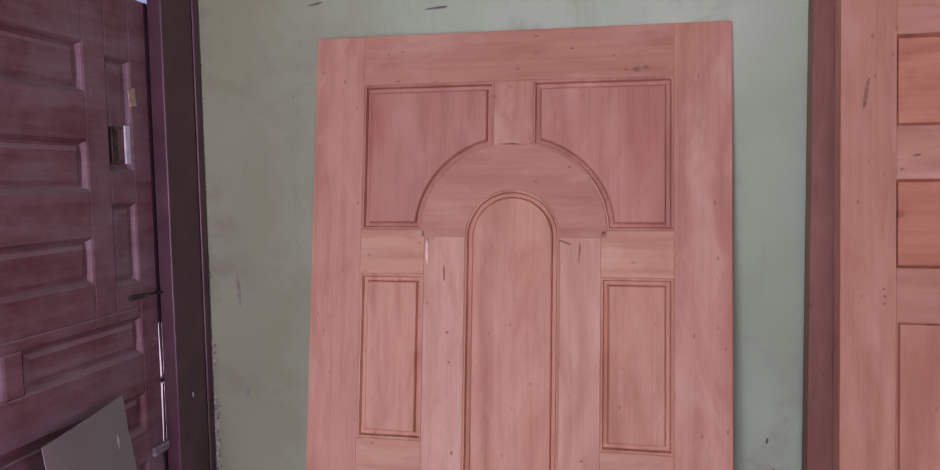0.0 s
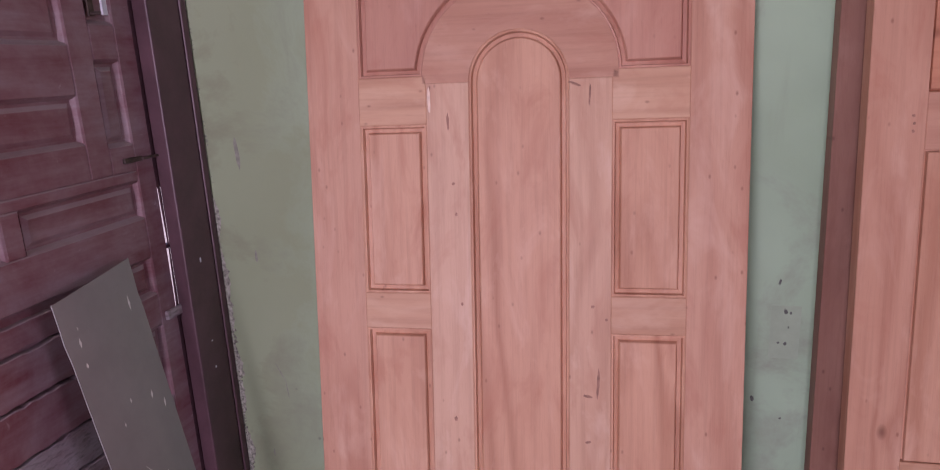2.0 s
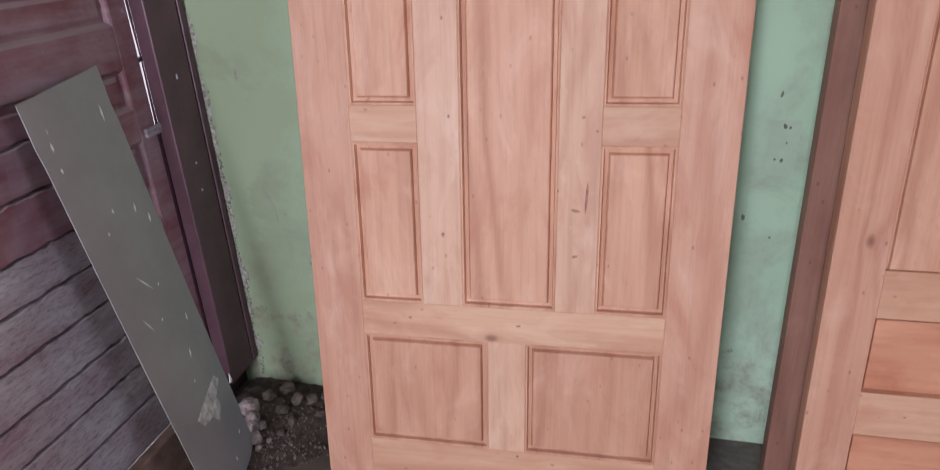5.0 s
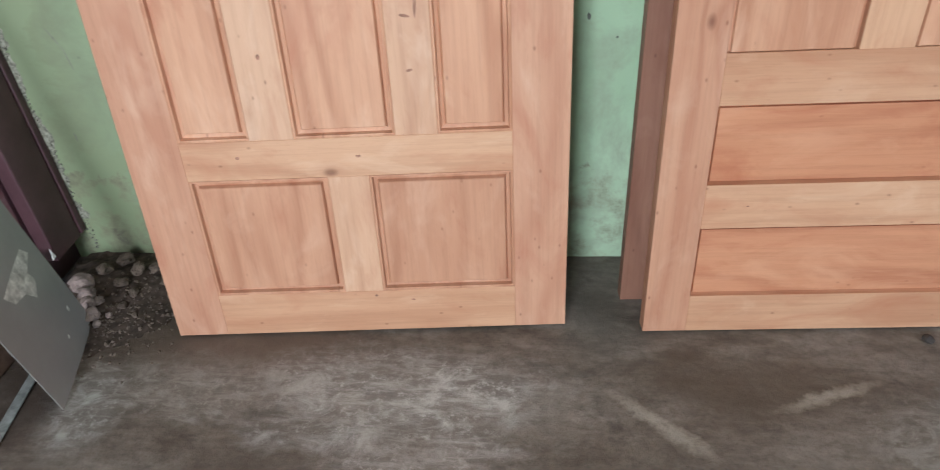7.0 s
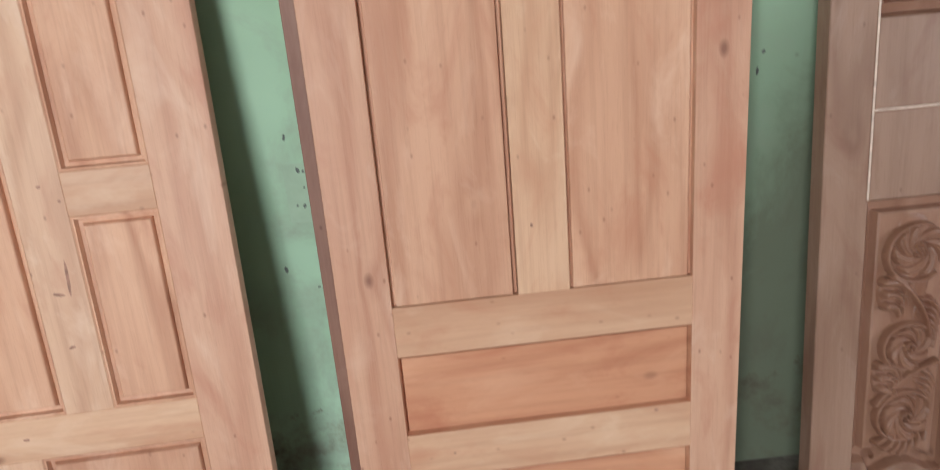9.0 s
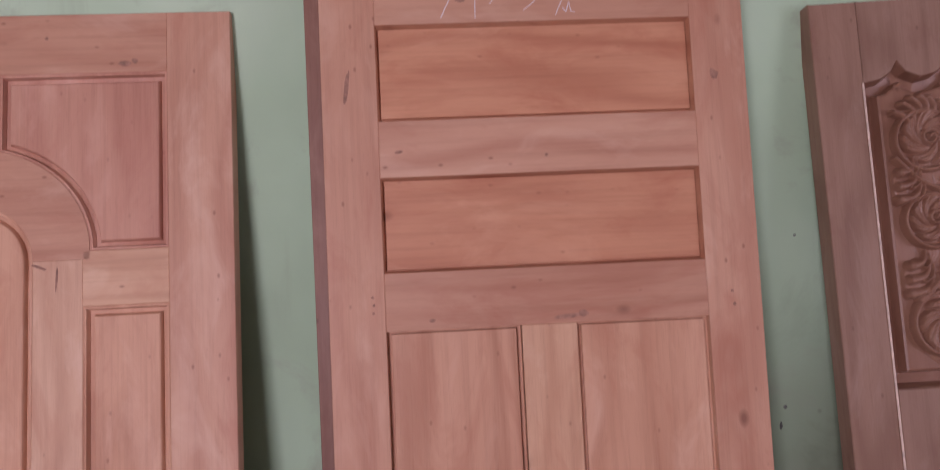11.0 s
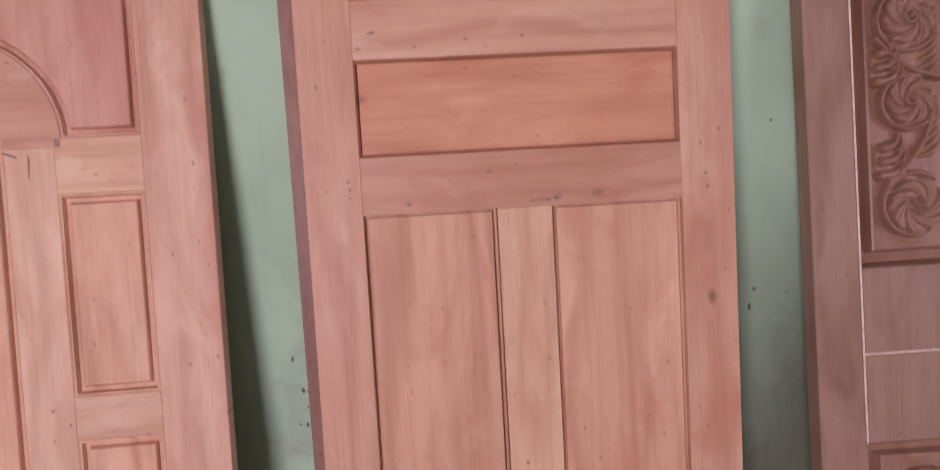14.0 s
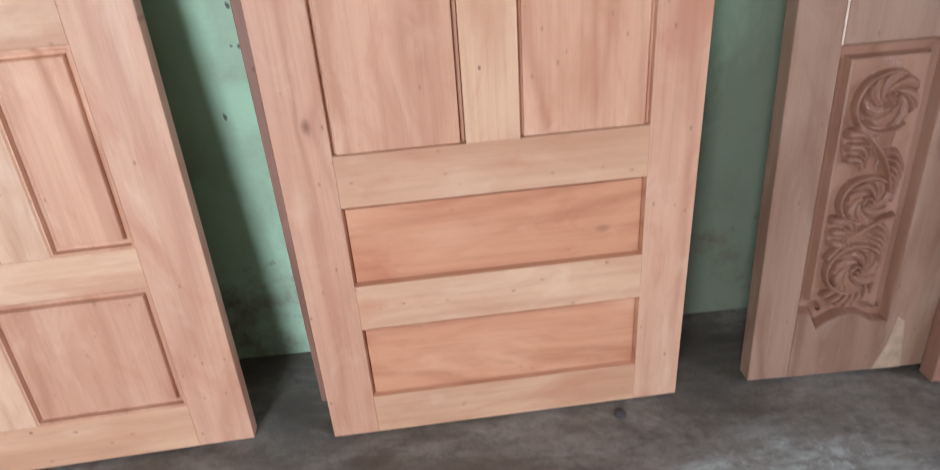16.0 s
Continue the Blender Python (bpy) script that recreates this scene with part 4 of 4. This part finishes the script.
for z, h in ((1.03, 0.012), (0.72, 0.006), (0.80, 0.004)):
    part("paint_chip", box(0.088, 0.094, -0.0046, -0.003, z, z + h), pale_paint, fr)
# daylight glint at the jamb's foot, laid on as a pale sliver
part("paint_chip", board([(0.150, 0.118), (0.166, 0.115), (0.160, 0.150)], -0.0055, -0.003), glint_mat, fr, "pale glint of daylight put on the end of the jamb")
mirrored(fr)
kick = thing("threshold_board", pose(XL - 0.015, -0.17, 0, 0, 0, 90), "dirty brown plank along the foot of the maroon door", "plank")
part("board", box(0.02, 0.99, -0.02, 0.012, 0.0, 0.155, 0.006), plain("dirty brown plank wood", (0.17, 0.105, 0.075), 0.85, scale=14, vary=0.5), kick)
# daylight spot on the plank, laid on as a pale sliver
part("paint_chip", board([(0.400, 0.114), (0.418, 0.111), (0.421, 0.122), (0.408, 0.119)], -0.0225, -0.0195), glint_mat, kick, "pale glint of daylight put on the plank")
mirrored(kick)

# ragged broken plaster beside the frame
bm = bmesh.new()
for j in range(160):
    z = 0.14 + 1.25 * j / 160
    w = max(0.004, 0.020 + 0.030 * noise.noise((z * 11, 2.0, 0.0)) + 0.012 * noise.noise((z * 60, 5.0, 0.0))) * (1.0 if z < 0.95 else max(0.15, 1 - (z - 0.95) * 2.2))
    edge = [bm.verts.new((XL + 0.001, -0.0035, z)), bm.verts.new((XL + w, -0.0008, z))]
    if j:
        bm.faces.new((last[0], last[1], edge[1], edge[0]))
    last = edge
part("plaster_break", bm, plain("speckled broken plaster", (0.30, 0.30, 0.245), 0.95, scale=95, vary=0.75), bpy.data.objects["wall_north"], "ragged grey edge of broken plaster")
bm = bmesh.new()
for j in range(420):
    z = 0.03 + 1.9 * j / 420 + random.uniform(-0.01, 0.01)
    r = random.uniform(0.0008, 0.0026) * (1.5 if z < 0.8 else 0.8)
    bmesh.ops.create_icosphere(bm, subdivisions=1, radius=r, matrix=Matrix.LocRotScale((XL + 0.006 + random.uniform(-0.003, 0.006) + (0.012 * random.random() if z < 0.8 else 0), -0.001, z), Euler((random.random() * 3, random.random() * 3, 0)), (1, 0.5, 1.6)))
tagged(mesh_ob("broken_plaster", bm, plain("dark broken plaster", (0.22, 0.22, 0.18), 0.9, scale=60, vary=0.5)), "crumbling dark plaster edge beside the door frame", "plaster", "", "stuff")

# ---------------------------------------------------------------- metal sheet
def metal_sheet():
    a, b = Vector((-0.181, -0.576, 0.002)), Vector((-0.267, -0.280, 0.004))
    c, e = Vector((-0.405, -0.338, 1.114)), Vector((-0.378, -0.591, 1.09))
    d = thing("metal_sheet", Matrix.Identity(4), "bent grey metal sheet with bright scratches leaning on the maroon door", "metal sheet")

    def at(f, g, lift=0.0):
        p = a.lerp(b, f).lerp(e.lerp(c, f), g)
        n = (b - a).cross(e - a).normalized()
        if n.x < 0:
            n = -n
        sag = 0.004 * math.sin(math.pi * g) - 0.002 * math.sin(math.pi * f) + 0.003 * max(0.0, 1 - abs(g - 0.93) / 0.04)
        return p + n * (lift - sag)

    bm = bmesh.new()
    NU, NV = 8, 26
    front = [[bm.verts.new(at(i / NU, j / NV)) for i in range(NU + 1)] for j in range(NV + 1)]
    back = [[bm.verts.new(at(i / NU, j / NV, -0.0018)) for i in range(NU + 1)] for j in range(NV + 1)]
    for j in range(NV):
        for i in range(NU):
            bm.faces.new((front[j][i], front[j][i + 1], front[j + 1][i + 1], front[j + 1][i]))
            bm.faces.new((back[j][i], back[j + 1][i], back[j + 1][i + 1], back[j][i + 1]))
    for j in range(NV):
        for i in (0, NU):
            bm.faces.new((front[j][i], front[j + 1][i], back[j + 1][i], back[j][i]))
    for i in range(NU):
        for j in (0, NV):
            bm.faces.new((front[j][i], front[j][i + 1], back[j][i + 1], back[j][i]))
    part("sheet", bm, sheet_mat, d)

    def mark(f, g, df, dg, w):
        bm = bmesh.new()
        p, q = at(f, g, 0.0006), at(f + df, g + dg, 0.0006)
        side = (q - p).cross(Vector((1, 0, 0.3))).normalized() * w
        mid = (p + q) / 2
        bm.faces.new([bm.verts.new(x) for x in (p, mid - side, q, mid + side)])
        part("scratch", bm, scratch_mat, d)

    rnd = random.Random(3)
    for f, g, df, dg, w in ((0.16, 0.93, 0.01, 0.012, 0.003), (0.14, 0.90, 0.015, 0.02, 0.003), (0.13, 0.86, 0.0, 0.012, 0.003), (0.82, 0.90, 0.02, 0.035, 0.003), (0.45, 0.74, 0.0, 0.012, 0.0025), (0.30, 0.71, 0.0, 0.010, 0.0025), (0.72, 0.71, 0.02, 0.022, 0.003), (0.86, 0.67, 0.02, 0.024, 0.003), (0.36, 0.61, 0.16, -0.055, 0.002), (0.60, 0.55, 0.01, 0.01, 0.002), (0.30, 0.49, -0.08, 0.04, 0.002), (0.45, 0.485, 0.01, 0.01, 0.002), (0.78, 0.43, 0.02, 0.02, 0.003), (0.60, 0.36, 0.03, 0.022, 0.0035), (0.50, 0.31, 0.01, 0.008, 0.002), (0.56, 0.25, 0.005, 0.006, 0.002), (0.80, 0.08, 0.03, 0.015, 0.003), (0.58, 0.05, 0.02, 0.012, 0.003)):
        mark(f, g, df, dg, w)
    bm = bmesh.new()
    ring = [(0.30, 0.245), (0.52, 0.258), (0.80, 0.268), (0.86, 0.245), (0.70, 0.225), (0.72, 0.20), (0.60, 0.175), (0.52, 0.205), (0.36, 0.215)]
    bm.faces.new([bm.verts.new(at(f, g, 0.0007)) for f, g in ring])
    part("bare_patch", bm, plain("bright patch metal", (0.60, 0.59, 0.57), 0.45, 0.2, scale=45, vary=0.5), d, "irregular bright patch on the metal")
    return d


metal_sheet()

# narrow metal strip on the floor under the sheet
st = box(-0.012, 0.012, -0.30, 0.30, 0.0, 0.004, 0.001)
ob = mesh_ob("metal_strip", st, plain("pale zinc", (0.42, 0.46, 0.45), 0.45, 0.4, scale=40, vary=0.4))
ob.matrix_world = pose(-0.276, -0.75, 0.004, 0, 2, 7.7)
tagged(ob, "narrow pale metal strip lying on the dirty floor", "metal strip")

# ---------------------------------------------------------------- rubble
def heap(x, y):
    """Height of the earth swept into the corner."""
    h = 0.042 * math.exp(-((x + 0.36) / 0.15) ** 2 - ((y + 0.15) / 0.17) ** 2) + 0.016 * math.exp(-((x + 0.16) / 0.13) ** 2 - ((y + 0.08) / 0.10) ** 2)
    return h * (1 + 0.5 * noise.noise((x * 17, y * 17, 0.0))) + 0.006 * noise.noise((x * 48, y * 48, 2.0)) * min(1, h / 0.01) - 0.004


bm = bmesh.new()
NX, NY = 64, 72
rows = [[bm.verts.new((-0.415 + 0.43 * i / NX, -0.50 + 0.499 * j / NY, heap(-0.415 + 0.43 * i / NX, -0.50 + 0.499 * j / NY))) for i in range(NX + 1)] for j in range(NY + 1)]
for lo, hi in zip(rows, rows[1:]):
    for i in range(NX):
        bm.faces.new((lo[i], lo[i + 1], hi[i + 1], hi[i])).smooth = True
tagged(mesh_ob("earth_heap", bm, plain("dark crumbly earth", (0.072, 0.050, 0.040), 0.95, scale=45, vary=0.55)), "dark crumbly earth swept into the corner", "earth", "", "stuff")
pale_rubble = plain("pinkish broken mortar", (0.26, 0.202, 0.187), 0.9, scale=50, vary=0.45)


def stone(x, y, r, seed, mat, label):
    bm = bmesh.new()
    bmesh.ops.create_icosphere(bm, subdivisions=3, radius=r)
    for v in bm.verts:
        far = v.co.copy()
        v.co *= 1 + 0.55 * noise.noise(far * (0.9 / r) + Vector((seed * 3.7, seed, 0))) + 0.16 * noise.noise(far * (3.1 / r) + Vector((seed, 0, 9)))
        v.co.z *= 0.72
    ob = mesh_ob("rubble_stone", bm, mat)
    low = min(v.co.z for v in ob.data.vertices)
    ob.matrix_world = Matrix.Translation((x, y, max(heap(x, y), -0.001) - low - 0.003)) @ Matrix.Rotation(seed * 1.3, 4, "Z")
    tagged(ob, label, "rubble", "rubble in the corner")


rnd = random.Random(11)
for i, (x, y, r) in enumerate(((-0.335, -0.185, 0.030), (-0.305, -0.215, 0.026), (-0.285, -0.250, 0.022), (-0.258, -0.285, 0.020), (-0.315, -0.250, 0.018), (-0.262, -0.235, 0.015), (-0.240, -0.305, 0.012), (-0.225, -0.270, 0.009))):
    stone(x, y, r, i, pale_rubble, "pinkish lump of broken mortar on the earth heap")
for i, (x, y, r) in enumerate(((-0.265, -0.070, 0.022), (-0.215, -0.105, 0.020), (-0.170, -0.090, 0.018), (-0.300, -0.120, 0.022), (-0.235, -0.160, 0.019), (-0.190, -0.190, 0.014), (-0.140, -0.060, 0.013), (-0.205, -0.235, 0.012), (-0.120, -0.140, 0.011), (-0.160, -0.260, 0.008))):
    stone(x, y, r, i + 20, rubble_mat, "dark clod of earth and mortar in the corner")
bm = bmesh.new()
for i in range(420):
    x, y = rnd.gauss(-0.19, 0.07), rnd.gauss(-0.25, 0.10)
    if y > -0.01 or x < -0.39:
        continue
    bmesh.ops.create_icosphere(bm, subdivisions=1, radius=rnd.uniform(0.0012, 0.0052), matrix=Matrix.LocRotScale((x, y, max(heap(x, y), 0.0)), Euler((rnd.random() * 3, rnd.random() * 3, 0)), (1, 1.3, 0.7)))
tagged(mesh_ob("grit", bm, rubble_mat), "scattered mortar crumbs and grit on the floor", "grit", "", "stuff")
bm = bmesh.new()
bmesh.ops.create_icosphere(bm, subdivisions=2, radius=0.014)
for v in bm.verts:
    v.co *= 1 + 0.4 * noise.noise(v.co * 60)
    v.co.z *= 0.6
ob = mesh_ob("dark_clod", bm, plain("dark clod", (0.05, 0.042, 0.04), 0.9, scale=60))
ob.location = (1.845, -0.325, 0.003)
tagged(ob, "small dark clod on the floor by the door foot", "clod")

# ---------------------------------------------------------------- marks on the north wall
wall = bpy.data.objects["wall_north"]
mark_mat = plain("exposed brown plaster", (0.25, 0.26, 0.21), 0.85, scale=60, vary=0.3)
smudge_mat = plain("brown rubbed plaster", (0.34, 0.40, 0.315), 0.85, scale=45, vary=0.15)
dark_mark = plain("dark wall stain", (0.12, 0.13, 0.115), 0.85, scale=60, vary=0.4)


def wall_mark(x, z, w, h, mat, turn=0.0):
    bm = bmesh.new()
    k = 12
    ring = []
    for i in range(k):
        a = 2 * math.pi * i / k
        r = 1 + 0.5 * noise.noise((math.cos(a) * 2 + x * 13, math.sin(a) * 2 + z * 7, 0.2))
        px, pz = w * r * math.cos(a), h * r * math.sin(a)
        c, s2 = math.cos(radians(turn)), math.sin(radians(turn))
        ring.append(bm.verts.new((x + px * c - pz * s2, -0.0006, z + px * s2 + pz * c)))
    bm.faces.new(ring)
    part("chip", bm, mat, wall)


for x, z, w, h, mat, turn in ((-0.302, 1.310, 0.006, 0.045, mark_mat, 3), (-0.283, 1.02, 0.004, 0.018, mark_mat, 0), (1.030, 0.690, 0.004, 0.008, dark_mark, 10), (1.092, 0.919, 0.004, 0.007, dark_mark, 20), (1.103, 0.916, 0.003, 0.004, dark_mark, 0), (1.075, 0.992, 0.0025, 0.008, dark_mark, -12), (1.095, 0.838, 0.004, 0.005, dark_mark, 0), (1.100, 0.880, 0.002, 0.003, dark_mark, 0), (1.097, 0.640, 0.003, 0.003, dark_mark, 0), (-0.252, 0.672, 0.0014, 0.030, mark_mat, 26), (-0.236, 0.620, 0.0014, 0.030, mark_mat, 6), (-0.304, 0.403, 0.002, 0.012, mark_mat, 0), (2.338, 2.128, 0.050, 0.020, smudge_mat, 4), (2.312, 2.094, 0.008, 0.0012, dark_mark, 0), (2.332, 2.095, 0.006, 0.0012, dark_mark, 0), (2.350, 2.095, 0.006, 0.0012, dark_mark, 0), (2.220, 2.118, 0.007, 0.0035, dark_mark, 25), (2.130, 2.140, 0.003, 0.020, smudge_mat, -14), (2.128, 1.458, 0.003, 0.003, dark_mark, 0), (2.09, 1.05, 0.003, 0.009, dark_mark, 0), (2.10, 1.09, 0.004, 0.005, dark_mark, 0), (1.08, 0.84, 0.003, 0.003, dark_mark, 0), (0.28, 2.04, 0.03, 0.003, dark_mark, 4), (0.34, 2.06, 0.025, 0.003, dark_mark, -6), (-0.05, 2.07, 0.02, 0.003, dark_mark, 10), (2.22, 2.10, 0.004, 0.006, dark_mark, 8), (1.32, 2.06, 0.006, 0.004, dark_mark, 0), (1.48, 2.055, 0.01, 0.002, dark_mark, 10)):
    wall_mark(x, z, w, h, mat, turn)
part("filled_recess", box(1.060, 1.126, -0.0004, 0.001, 0.800, 0.934), plain("filled plaster recess", (0.35, 0.45, 0.32), 0.8, scale=20, vary=0.08), wall, "patched square recess with old screw holes")
